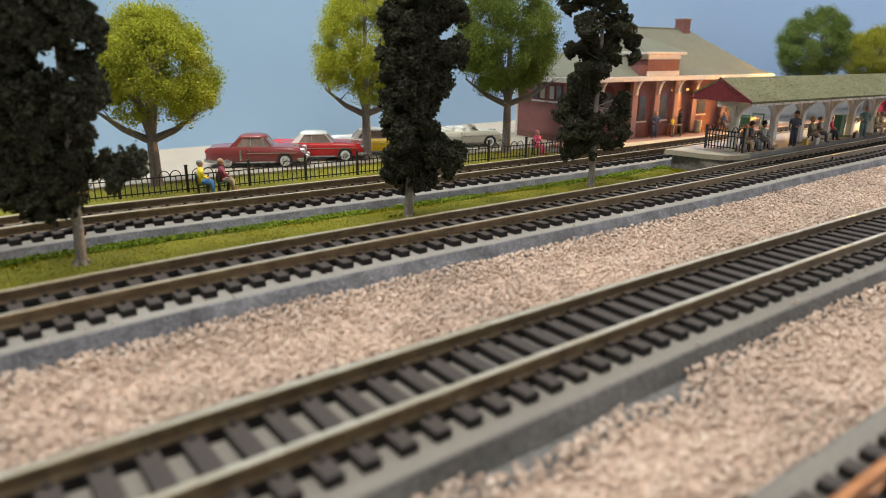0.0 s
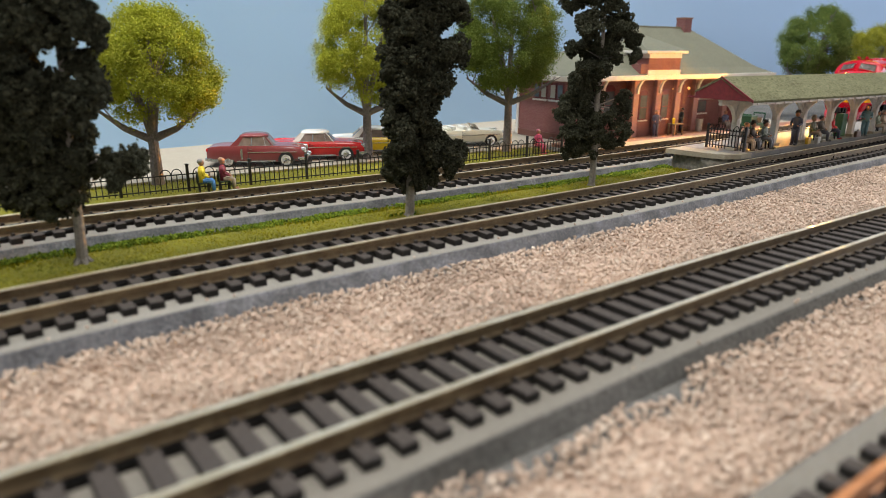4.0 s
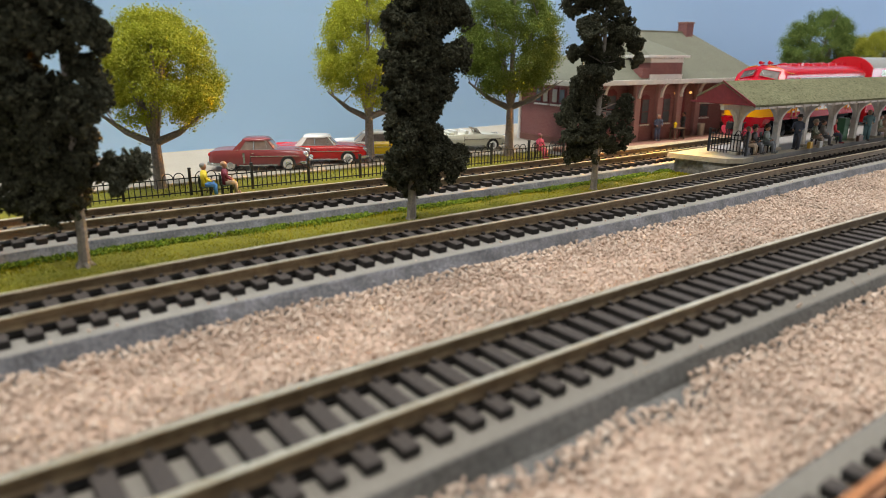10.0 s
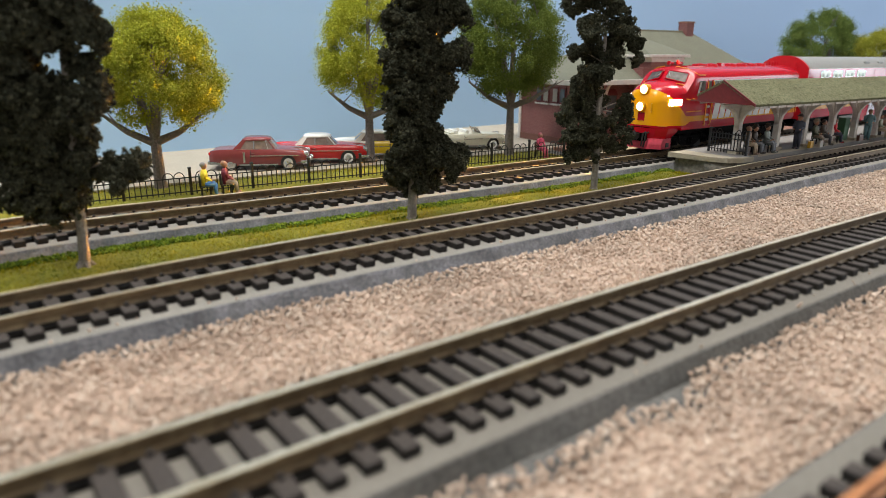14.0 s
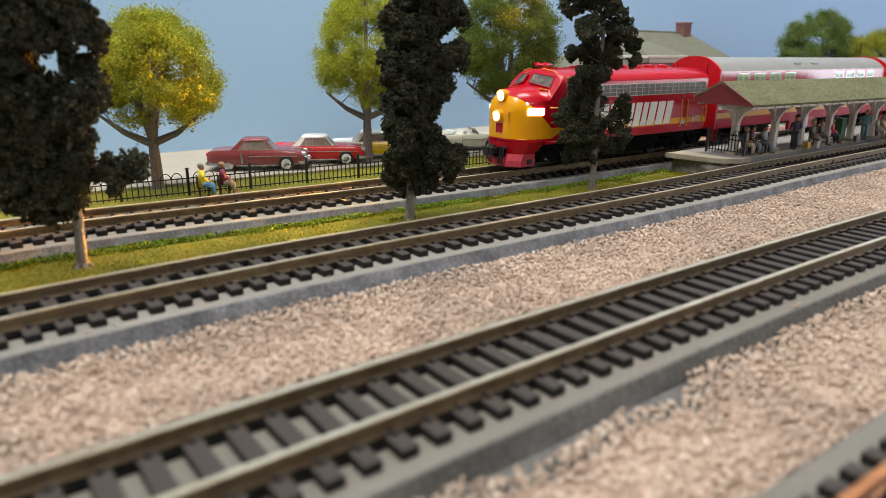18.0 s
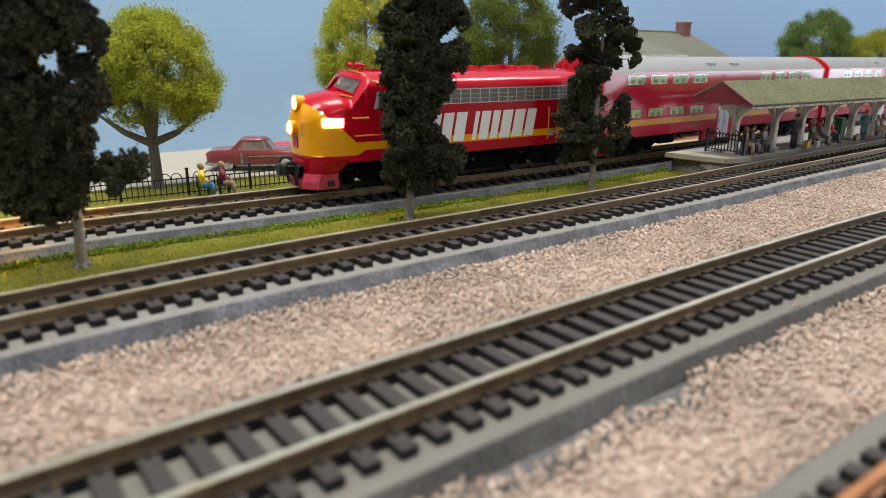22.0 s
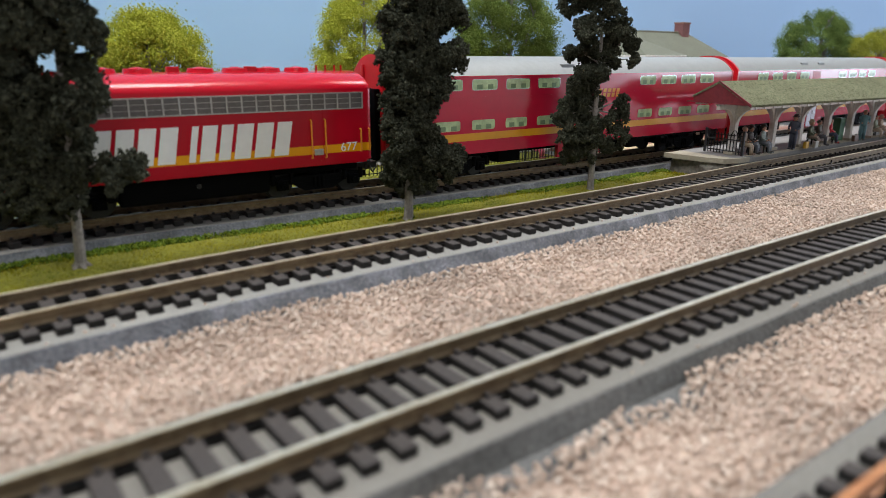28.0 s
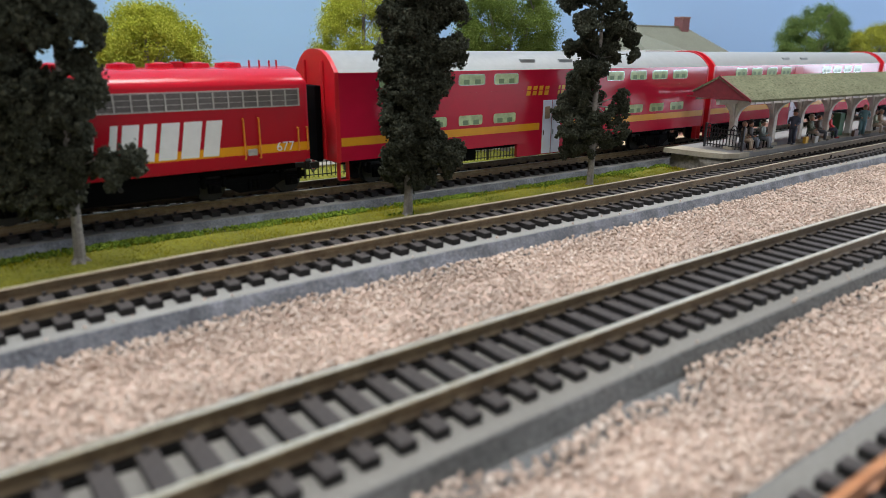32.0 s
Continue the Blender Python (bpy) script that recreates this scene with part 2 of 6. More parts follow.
BED = [(-21.0, GROUND - 0.5), (-19.2, -5.35), (19.2, -5.35), (21.0, GROUND - 0.5)]
RANGE = {"A": (-140, 1680), "B": (-90, 640), "C": (-60, 470), "D": (30, 260)}
for trk in "ABCD":
    a, b = RANGE[trk]
    strip("roadbed", trk, a, b, BED, M["bed"] if trk in "AB" else M["bed_plain"], label="grey foam roadbed with sloping shoulders under a track", category="roadbed")
    strip("roadbed_top", trk, a, b, [(-19.0, -5.6), (-18.7, -5.15), (18.7, -5.15), (19.0, -5.6)], M["bed_top"] if trk in "AB" else M["bed_top_dull"], label="pale grey painted roadbed crown", category="roadbed")

RAIL = [(-0.95, -3.15), (0.95, -3.15), (0.9, -3.0), (0.36, -2.5), (0.34, -1.3), (0.78, -1.0), (0.8, -0.12), (0.66, 0), (-0.66, 0), (-0.8, -0.12), (-0.78, -1.0), (-0.34, -1.3), (-0.36, -2.5), (-0.9, -3.0)]


def tie_mesh(half=15.0):
    bm = bmesh.new()
    box(bm, -1.72, 1.72, -half, half, -5.2, -3.16, 0.3)
    for s in (-8.75, 8.75):
        for e in (-2.3, 2.3):
            box(bm, -0.5, 0.5, s + e * 0.6 - 0.6, s + e * 0.6 + 0.6, -3.25, -2.35, 0.15)
    return bm


first = None
for trk, words in (("A", "black-tied model track with brown rails by the fence"), ("B", "model track with brown rails and black plastic ties"), ("C", "model track with weathered brown rails on grey roadbed"), ("D", "model track with copper-coloured rails")):
    t = thing("railway_track", 0, 0, 0, words, "track", "parallel tracks")
    a, b = RANGE[trk]
    for s in (-8.75, 8.75):
        rail = strip("rail", trk, a, b, [(o + s, z) for o, z in RAIL], M["copper"] if trk == "D" else M["rail"], parent=t)
        head = strip("rail_head", trk, a, b, [(s - 0.7, -0.1), (s + 0.7, -0.1), (s + 0.62, 0.03), (s + 0.4, 0.06), (s - 0.4, 0.06), (s - 0.62, 0.03)], M["copper"] if trk == "D" else M["rail_head"], parent=t)
        strip("tie_strip", trk, a, b, [(s - 1.7, -5.2), (s + 1.7, -5.2), (s + 1.6, -3.9), (s - 1.6, -3.9)], M["tie_web"], parent=t)
    x = a + 2.0
    while x < b - 2:
        if trk == "D" and first.data.name != "short_tie":
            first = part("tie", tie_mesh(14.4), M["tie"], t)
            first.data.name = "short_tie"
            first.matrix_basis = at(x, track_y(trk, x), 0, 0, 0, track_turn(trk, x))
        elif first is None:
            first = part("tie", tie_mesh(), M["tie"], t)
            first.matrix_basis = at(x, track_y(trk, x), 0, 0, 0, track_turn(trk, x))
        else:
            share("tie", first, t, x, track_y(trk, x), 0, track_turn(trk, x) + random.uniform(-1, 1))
        x += 6.75

# joint in the near rail of the second track
joint = part("rail_joint", boxed(-0.5, 0.5, -0.8, 0.8, -3.1, 0.08, 0.1), M["dark"], bpy.data.objects["railway_track.001"], "dark gap between two rail ends")
joint.matrix_basis = at(394.9, track_y("B", 394.9) - 8.75, 0, 0, 0, track_turn("B", 394.9))
feed = part("feeder_wire", wire(bmesh.new(), [(404, track_y("B", 404) - 9.6, -2.4), (408, track_y("B", 408) - 13, -4.6), (419, 196.2, -4.8), (427.5, 190.6, -9.4)], 0.3, 6), M["dark"])
tagged(feed, "thin dark feeder wire from the rail down the roadbed", "wire")
# backdrop and the room round the layout
wall = part("backdrop", boxed(-900, 2200, 469, 477, GROUND - 20, 700), M["sky"])
wall.matrix_basis = at(0, 0, 0, 0, 0, 6.0)
tagged(wall, "backdrop board painted plain pale blue sky", "backdrop", kind="structure")


# ---- the train ----
def front_ring(x, w, sill, sh, top, hood, n=20):
    """A cross-section of the locomotive: roof, raked windshield or hood, whichever stands there."""
    knee = 34.5 - max(0.0, x - 138) * 0.42
    pts = [(x, w, sill), (x, w, sill + (knee - sill) * 0.5), (x, w, knee)]
    for i in range(n + 1):
        c, s_ = math.cos(math.pi * i / n), math.sin(math.pi * i / n)
        y = w * math.copysign(abs(c) ** 0.7, c)
        k = abs(y) / w
        roof = sh + (top - sh) * max(0.0, 1 - k ** 2.8) ** 0.62
        glassy = 46.7 - 1.24 * (x - (130.6 - 0.37 * max(abs(y) - 1.5, 0)))
        bonnet = knee + (hood - knee) * max(0.0, 1 - k ** 2.6) ** 0.7
        pts.append((x, y, max(bonnet, min(roof, glassy))))
    pts += [(x, -w, knee), (x, -w, sill + (knee - sill) * 0.5), (x, -w, sill)]
    return pts


def paint_scheme():
    """Loco paint: red, with a yellow nose that narrows to a stripe along the side."""
    n = Nodes("loco_two_tone_paint", 0.22, 0, 0.35)
    sep = n.t.nodes.new("ShaderNodeSeparateXYZ")
    n.t.links.new(n.co, sep.inputs[0])

    def op(kind, a, b):
        m = n.t.nodes.new("ShaderNodeMath")
        m.operation = kind
        for i, v in enumerate((a, b)):
            if isinstance(v, (int, float)):
                m.inputs[i].default_value = v
            else:
                n.t.links.new(v, m.inputs[i])
        return m.outputs[0]
    x, z = sep.outputs[0], sep.outputs[2]
    rise = op("MULTIPLY", op("MAXIMUM", op("SUBTRACT", x, 0.1322), 0), 0.95)
    upper = op("LESS_THAN", z, op("ADD", rise, 0.0213))
    drop = op("MULTIPLY", op("MINIMUM", op("MAXIMUM", op("SUBTRACT", x, 0.128), 0), 0.004), 0.5)
    lower = op("GREATER_THAN", z, op("SUBTRACT", 0.0180, drop))
    mask = op("MULTIPLY", upper, lower)
    dust = n.ramp(n.noise(40, 3), [(0.3, (0.94,) * 3), (0.7, (1.0,) * 3)])
    n.colour(n.mix(1.0, n.mix(mask, (0.45, 0.003, 0.015), (0.84, 0.37, 0.005)), dust, "MULTIPLY"))
    return n.mat


M["loco_paint"] = paint_scheme()


def wheelset(parent, x, r):
    bm = bmesh.new()
    for s in (-7.6, 7.6):
        tube(bm, (0, s - 1.2, 0), (0, s + 1.2, 0), r, r, 20)
        tube(bm, (0, s * 0.86 - 0.3, 0), (0, s * 0.86 + 0.3, 0), r + 0.6, r + 0.6, 20)
        for k in range(4):
            a = k * math.pi / 2
            tube(bm, (math.cos(a) * r * 0.6, s + math.copysign(1.2, s), math.sin(a) * r * 0.6), (math.cos(a) * r * 0.6, s + math.copysign(1.5, s), math.sin(a) * r * 0.6), 0.5, 0.5, 6)
    tube(bm, (0, -9, 0), (0, 9, 0), 1.0, 1.0, 8)
    ob = part("wheelset", bm, M["steel_dark"], parent)
    ob.matrix_basis = at(x, 0, r)
    return ob


M["steel_dark"] = plain("worn_wheel_steel", (0.02, 0.019, 0.018), 0.5, 0.3, 900, 0.3)
WHEELS = []


def truck(parent, x, base, r):
    bm = bmesh.new()
    L = base / 2
    for s in (-1, 1):
        box(bm, -L - 6, L + 6, s * 12.2 - 0.9, s * 12.2 + 0.9, r + 0.6, r + 3.2, 0.3)
        for e in (-L, L):
            box(bm, e - 2.4, e + 2.4, s * 13 - 1.0, s * 13 + 1.0, r - 2.0, r + 2.0, 0.4)
            tube(bm, (e, s * 13.2, r), (e, s * 14.9, r), 1.4, 1.1, 10)
            for q in (-3.8, 3.8):
                tube(bm, (e + q, s * 12.8, r + 0.2), (e + q, s * 12.8, r + 4.5), 1.0, 1.0, 8)
        prof = [(-L + 3, r + 0.6), (L - 3, r + 0.6), (L * 0.4, r - 3.0), (-L * 0.4, r - 3.0)]
        b2 = prism(prof, "y", s * 12.4 - 0.6, s * 12.4 + 0.6)
        me = bpy.data.meshes.new("tmp")
        b2.to_mesh(me)
        bm.from_mesh(me)
        b2.free()
        bpy.data.meshes.remove(me)
        for q in (-1.8, 0, 1.8):
            tube(bm, (q, s * 13, r - 2.0), (q, s * 13, r + 2.2), 0.7, 0.7, 8)
    box(bm, -4, 4, -11, 11, r + 0.5, r + 4.5, 0.4)
    t = part("truck", bm, M["dark"], parent, "black side-frame truck")
    t.matrix_basis = at(x, 0, 0)
    for e in (-L, L):
        WHEELS.append((wheelset(t, e, r), e, r))
    return t


def rounded(x0, x1, z0, z1, r, y0, y1, n=4):
    """A plate with rounded corners that stands in the x-z plane."""
    pts = []
    for cx, cz, a0 in ((x1 - r, z1 - r, 0), (x0 + r, z1 - r, 90), (x0 + r, z0 + r, 180), (x1 - r, z0 + r, 270)):
        for i in range(n + 1):
            a = math.radians(a0 + 90 * i / n)
            pts.append((cx + r * math.cos(a), cz + r * math.sin(a)))
    return prism(pts, "y", y0, y1)


def rim(x0, x1, z0, z1, r, wd, y0, y1, n=4):
    """A rounded frame with an opening."""
    def loop(k, y):
        pts = []
        rr = max(0.1, r - k)
        for cx, cz, a0 in ((x1 - r, z1 - r, 0), (x0 + r, z1 - r, 90), (x0 + r, z0 + r, 180), (x1 - r, z0 + r, 270)):
            for i in range(n + 1):
                a = math.radians(a0 + 90 * i / n)
                pts.append((cx + rr * math.cos(a), y, cz + rr * math.sin(a)))
        return pts
    bm = bmesh.new()
    rings = [[bm.verts.new(p) for p in q] for q in (loop(0, y0), loop(0, y1), loop(wd, y1), loop(wd, y0))]
    m = len(rings[0])
    for a, b in zip(rings, rings[1:] + rings[:1]):
        for i in range(m):
            bm.faces.new((a[i], a[(i + 1) % m], b[(i + 1) % m], b[i]))
    bmesh.ops.recalc_face_normals(bm, faces=bm.faces)
    return bm


def slanted(x0, x1, z0, z1, lean, y0, y1):
    """A leaning block that stands for one painted letter; reads towards -x."""
    return prism([(x0 + lean * 0, z0), (x1, z0), (x1 - lean, z1), (x0 - lean, z1)], "y", y0, y1)


def digits(text, size, material, parent, x, y, z, name="number"):
    cu = bpy.data.curves.new("digits", "FONT")
    cu.body, cu.size, cu.extrude = text, size * MM, 0.00004
    tmp = new("digits_tmp", cu)
    me = bpy.data.meshes.new_from_object(tmp.evaluated_get(bpy.context.evaluated_depsgraph_get()))
    bpy.data.objects.remove(tmp)
    bpy.data.curves.remove(cu)
    me.materials.clear()
    me.materials.append(material)
    ob = new(name, me)
    ob.parent = parent
    ob.matrix_basis = at(x, y, z, 90, 0, 180)
    return ob


def locomotive():
    t = thing("diesel_locomotive", 0, 0, 0, "glossy red model diesel locomotive with yellow nose and lit headlights", "locomotive", "train")
    W = 18.3
    secs = []
    for x in (0, 0.6, 1.5, 20, 60, 100, 118):
        k = {0: 1.2, 0.6: 0.4}.get(x, 0.0)
        secs.append(front_ring(x, W - k * 0.4, 14.4, 43.0, 49.6 - k, 30))
    # cab front swept and raked, arched hood, then the round nose
    for i in range(22):
        x = 121 + i * 0.75
        secs.append(front_ring(x, W - max(0, x - 124) * 0.08, 14.4, 43.0, 49.6, 41.8 - max(0, x - 134) * 0.1))
    for x, w, top in ((138, 16.9, 41.3), (141, 16.1, 40.9), (143.5, 15.1, 40.4), (145.8, 13.8, 39.6), (147.4, 12.6, 38.6), (148.8, 11.2, 37.2), (149.8, 9.8, 35.6), (150.6, 8.2, 33.6), (151.1, 6.4, 31.4), (151.4, 4.2, 29.0)):
        secs.append(front_ring(x, w, 14.4 + max(0, x - 149) * 0.25, 43.0, 49.6, top))
    body = part("body", loft(secs), M["loco_paint"], t, smooth=True)
    mod = body.modifiers.new("edges", "EDGE_SPLIT")
    mod.split_angle = radians(50)
    part("side_sill", boxed(2, 136, -18.0, 18.0, 13.2, 14.6, 0.3), M["red"], t)
    for s in (1, -1):
        y0, y1 = (W + 0.02, W + 0.35) if s > 0 else (-W - 0.35, -W - 0.02)
        part("grille_panel", boxed(3.5, 108, min(y0, y1), max(y0, y1) - 0.15 * s, 35.5, 41.6), M["grille_dark"], t, "dark air-intake grille behind steel bars")
        for i in range(20):
            x = 3.9 + i * 5.45
            part("grille_bar", boxed(x - 0.28, x + 0.28, min(y0, y1 + 0.12 * s), max(y0, y1 + 0.12 * s), 35.5, 41.6), M["steel"], t)
        for z in (35.45, 37.5, 39.5, 41.6):
            hh = 0.22 if z in (35.45, 41.6) else 0.09
            part("grille_rail", boxed(3.5, 108, min(y0, y1 + 0.06 * s), max(y0, y1 + 0.06 * s), z - hh, z + hh), M["steel"], t)
        # painted letters as leaning white blocks
        x = 105.5
        for wd in (7.0, 6.8, 6.6, 7.0, None, 3.4, 6.4, 5.4, 7.2, 7.4, 6.8):
            if wd is None:
                x -= 3.2
                continue
            part("letter_block", slanted(x - wd + 1.1, x, 18.6, 31.4, 2.4, *((W + 0.02, W + 0.12) if s > 0 else (-W - 0.12, -W - 0.02))), M["white"], t, "white slanted painted letter shape")
            x -= wd + 0.35
        for x, z0, z1 in ((26.5, 16.5, 31.5), (20.6, 16.5, 31.5), (114.6, 15.2, 41.0), (108.4, 15.2, 41.0), (1.2, 18.0, 27.0), (5.0, 18.0, 27.0)):
            bm = bmesh.new()
            yy = s * (W + 0.9)
            wire(bm, [(x, s * W, z0), (x, yy, z0), (x, yy, z1), (x, s * W, z1)], 0.32)
            part("handrail", bm, M["handrail"], t, "thin orange wire handrail")
        bm = bmesh.new()
        wire(bm, [(127, s * 17.6, 31.6), (127, s * 19.1, 31.2), (133.4, s * 18.6, 31.2), (133.4, s * 17.0, 31.6)], 0.32)
        part("handrail", bm, M["handrail"], t)
        bm = bmesh.new()
        wire(bm, [(118, s * 18.5, 24.0), (133, s * 17.9, 24.0)], 0.3)
        part("trim_line", bm, M["handrail"], t)
        bm = bmesh.new()
        wire(bm, [(130.6, s * 14.4, 37.6), (130.6, s * 14.8, 39.0), (136.0, s * 11.4, 40.4), (136.0, s * 11.0, 39.2)], 0.32)
        part("handrail", bm, M["handrail"], t)
        bm = bmesh.new()
        wire(bm, [(116.4, s * 17.6, 44.9), (122.6, s * 17.6, 45.0), (124.0, s * 16.4, 45.8), (125.6, s * 11, 48.6), (127.3, s * 4, 49.9), (127.3, s * 4, 49.2)], 0.34)
        part("handrail", bm, M["handrail"], t)
        # side cab window, cab door with its window, rear door
        part("cab_window", rounded(116.6, 123.0, 35.8, 41.6, 0.6, *sorted((s * (W + 0.02), s * (W + 0.25)))), M["cab_glass"], t, "grey cab side window")
        part("cab_door", rim(108.9, 114.2, 15.2, 42.2, 0.4, 0.35, *sorted((s * W, s * (W + 0.2)))), M["red"], t)
        part("cab_door_window", rounded(110, 113.3, 35.6, 41.4, 0.4, *sorted((s * (W + 0.02), s * (W + 0.22)))), M["cab_glass"], t)
        for z in (17.8, 20.6, 25.6):
            part("step", boxed(109.9, 113.2, *sorted((s * (W + 0.02), s * (W + 0.5))), z, z + 1.4, 0.2), M["steel"], t, "small steel step in the door")
        part("engine_door", rim(21.2, 26.0, 15.2, 34.4, 0.3, 0.25, *sorted((s * W, s * (W + 0.15)))), M["red"], t)
        part("step", boxed(21.6, 25.4, *sorted((s * (W + 0.02), s * (W + 0.4))), 17.6, 20.0, 0.2), M["steel"], t)
        # slanted deflector
        part("wind_deflector", prism([(122.6, 35.0), (124.2, 34.6), (122.4, 41.2), (121.2, 41.0)], "y", *sorted((s * (W + 0.3), s * (W + 0.7)))), M["steel"], t)
        # lit number board on the nose flank
        b = part("number_board", boxed(-4.3, 4.3, -0.6, 0.6, -1.8, 1.8, 0.4), M["board_light"], t, "glowing white number board")
        b.matrix_basis = at(141.6, s * 15.9, 29.5, s * -8, 0, s * -21)
        b = part("marker_lamp", ball(bmesh.new(), (0, 0, 0), 0.9), M["board_light"], t)
        b.matrix_basis = at(145.0, s * 12.9, 33.2)
        # steps and truck-side panels at the pilot
        part("grab_iron", wire(bmesh.new(), [(145, s * 13.8, 16.0), (146, s * 14.6, 16.0), (149, s * 11.6, 16.0), (149, s * 10.6, 16.0)], 0.3), M["handrail"], t)
    digits("677", 4.9, M["white"], t, 14.0, W + 0.15, 18.5)
    # windshield panes
    for s in (1, -1):
        bm = bmesh.new()
        q = [(126.3, s * 13.2, 45.6), (130.4, s * 2.0, 47.2), (134.0, s * 2.0, 42.8), (130.7, s * 14.0, 40.2)]
        vs = [bm.verts.new(p) for p in q] + [bm.verts.new((p[0] + 0.45, p[1] + s * 0.15, p[2] + 0.36)) for p in q]
        for f in ((0, 1, 2, 3), (7, 6, 5, 4), (0, 4, 5, 1), (1, 5, 6, 2), (2, 6, 7, 3), (3, 7, 4, 0)):
            bm.faces.new([vs[i] for i in f])
        bmesh.ops.recalc_face_normals(bm, faces=bm.faces)
        part("windshield_pane", bm, M["cab_glass"], t, "grey raked windshield pane")
        part("windshield_gasket", wire(bmesh.new(), [(x + 0.4, y, z + 0.32) for x, y, z in q + q[:1]], 0.42), M["red"], t)
        bm = bmesh.new()
        wire(bm, [(130.6, s * 1.4, 47.4), (133.2, s * 4.6, 44.2)], 0.16)
        part("wiper", bm, M["steel"], t)
    # headlights
    for z, x, r in ((36.9, 149.1, 2.6), (27.0, 151.5, 2.5)):
        def disc(prof):
            return loft([[(x + px, pr * math.cos(a), z + pr * math.sin(a)) for a in np.linspace(0, 2 * math.pi, 24, endpoint=False)] for px, pr in prof], cap=False)
        h = part("headlight_housing", disc(((-1.8, r + 0.2), (1.8, r + 0.55), (2.3, r + 0.45), (2.3, r))), M["yellow"], t)
        part("headlight_lens", disc(((2.1, r), (2.35, r * 0.8), (2.35, 0.95), (2.0, 0.9))), M["lens_glow"], h, "glowing warm lens ring")
        part("headlight_bore", disc(((2.1, 0.92), (0.05, 0.86))), M["yellow"], h)
        part("headlight_bulb", tube(bmesh.new(), (x - 0.2, 0, z), (x + 0.1, 0, z), 0.84, 0.84, 16), M["headlight"], h, "bright warm headlight bulb")
    part("nose_emblem", boxed(151.2, 151.9, -2.4, 2.4, 18.6, 23.4, 0.3), M["red"], t, "small red emblem plate")
    part("nose_grab", wire(bmesh.new(), [(150.2, 6.6, 24), (151.8, 6.8, 24), (151.8, 6.8, 29), (150.0, 6.6, 29)], 0.3), M["yellow"], t)
    # pilot, coupler and hoses
    bm = loft([[(xr, -w, z), (xf - 4.5, -w, z), (xf, -w * 0.5, z), (xf, w * 0.5, z), (xf - 4.5, w, z), (xr, w, z)] for z, xr, xf, w in ((2.2, 139.0, 152.4, 13.2), (5.0, 138.6, 152.4, 13.4), (8.38, 138.2, 151.2, 13.6))])
    part("pilot", bm, M["pilot"], t, "weathered red pilot sheet with footboards")
    bm = loft([[(xr, -w, z), (xf - 5.5, -w, z), (xf - 1.4, -w * 0.62, z), (xf, -w * 0.3, z), (xf, w * 0.3, z), (xf - 1.4, w * 0.62, z), (xf - 5.5, w, z), (xr, w, z)] for z, xr, xf, w in ((8.4, 139.4, 150.6, 13.4), (11.0, 137.0, 151.0, 14.6), (14.5, 133.6, 151.2, 15.9))])
    part("nose_skirt", bm, M["red"], t)
    part("drawbar_pocket", boxed(151.0, 153.2, -5.4, 5.4, 6.6, 11.4, 0.4), M["dark"], t)
    part("pilot_step", boxed(140.8, 143.8, 12.9, 13.8, 3.2, 5.8, 0.2), M["black"], t)
    part("coupler", box(box(boxed(150, 157, -1.4, 1.4, 8.4, 11.2, 0.3), 156, 160.0, -2.8, 1.6, 7.6, 12.2, 0.7), 157.2, 159.2, 1.0, 3.4, 7.9, 11.8, 0.5), M["black"], t)
    for y in (-6, -4, 4, 6):
        part("air_hose", wire(bmesh.new(), [(151, y, 12.0), (153.4, y, 11.4), (154.2, y, 7.0), (153.6, y * 0.8, 3.6)], 0.5), M["black"], t)
    # roof gear
    for x in (96, 84, 62, 49, 36, 24):
        bm = bmesh.new()
        tube(bm, (x, 0, 49.0), (x, 0, 51.0), 5.2, 4.6, 24)
        tube(bm, (x, 0, 51.0), (x, 0, 51.5), 3.6, 1.0, 24)
        part("roof_fan", bm, M["red"], t)
    for x in (72, 43):
        part("exhaust_stack", boxed(x - 2.2, x + 2.2, -1.6, 1.6, 49, 51.6, 0.3), M["red"], t)
    bm = bmesh.new()
    for y in (-5.5, 5.5):
        box(bm, 100, 118, y - 0.5, y + 0.5, 49.2, 50.0)
    box(bm, 99.5, 101, -6, 6, 49.2, 50.2)
    box(bm, 117, 118.5, -6, 6, 49.2, 50.2)
    part("roof_walk", bm, M["red"], t)
    for y in (-3.2, 3.2):
        bm = tube(bmesh.new(), (119.5, y, 51.6), (124.8, y, 51.8), 0.5, 1.2, 10)
        tube(bm, (121, y, 49.4), (121, y, 51.6), 0.4, 0.4, 6)
        part("air_horn", bm, M["red"], t)
    part("antenna", tube(bmesh.new(), (126.2, 4, 49.3), (126.2, 4, 53.4), 0.35, 0.3, 6), M["red"], t)
    for x in (6, 9, 13, 17):
        part("roof_vent_pipe", tube(bmesh.new(), (x, 4, 48.6), (x, 4, 52.0), 0.35, 0.35, 6), M["red"], t)
    # underframe
    part("fuel_tank", boxed(43, 97, -14.5, 14.5, 3.8, 13.4, 1.2), M["dark"], t)
    part("battery_box", boxed(97.5, 101, -14.8, 14.8, 6.5, 13.4, 0.6), M["dark"], t)
    part("underframe", boxed(4, 138, -12, 12, 10.0, 13.4), M["dark"], t)
    part("fuel_filler", tube(bmesh.new(), (70, 14.4, 9), (70, 15.2, 9), 0.9, 0.9, 10), M["black"], t)
    part("rear_wall", boxed(-0.5, 0.1, -6, 6, 14.5, 40, 0.2), M["dark"], t, "black rubber gangway plate")
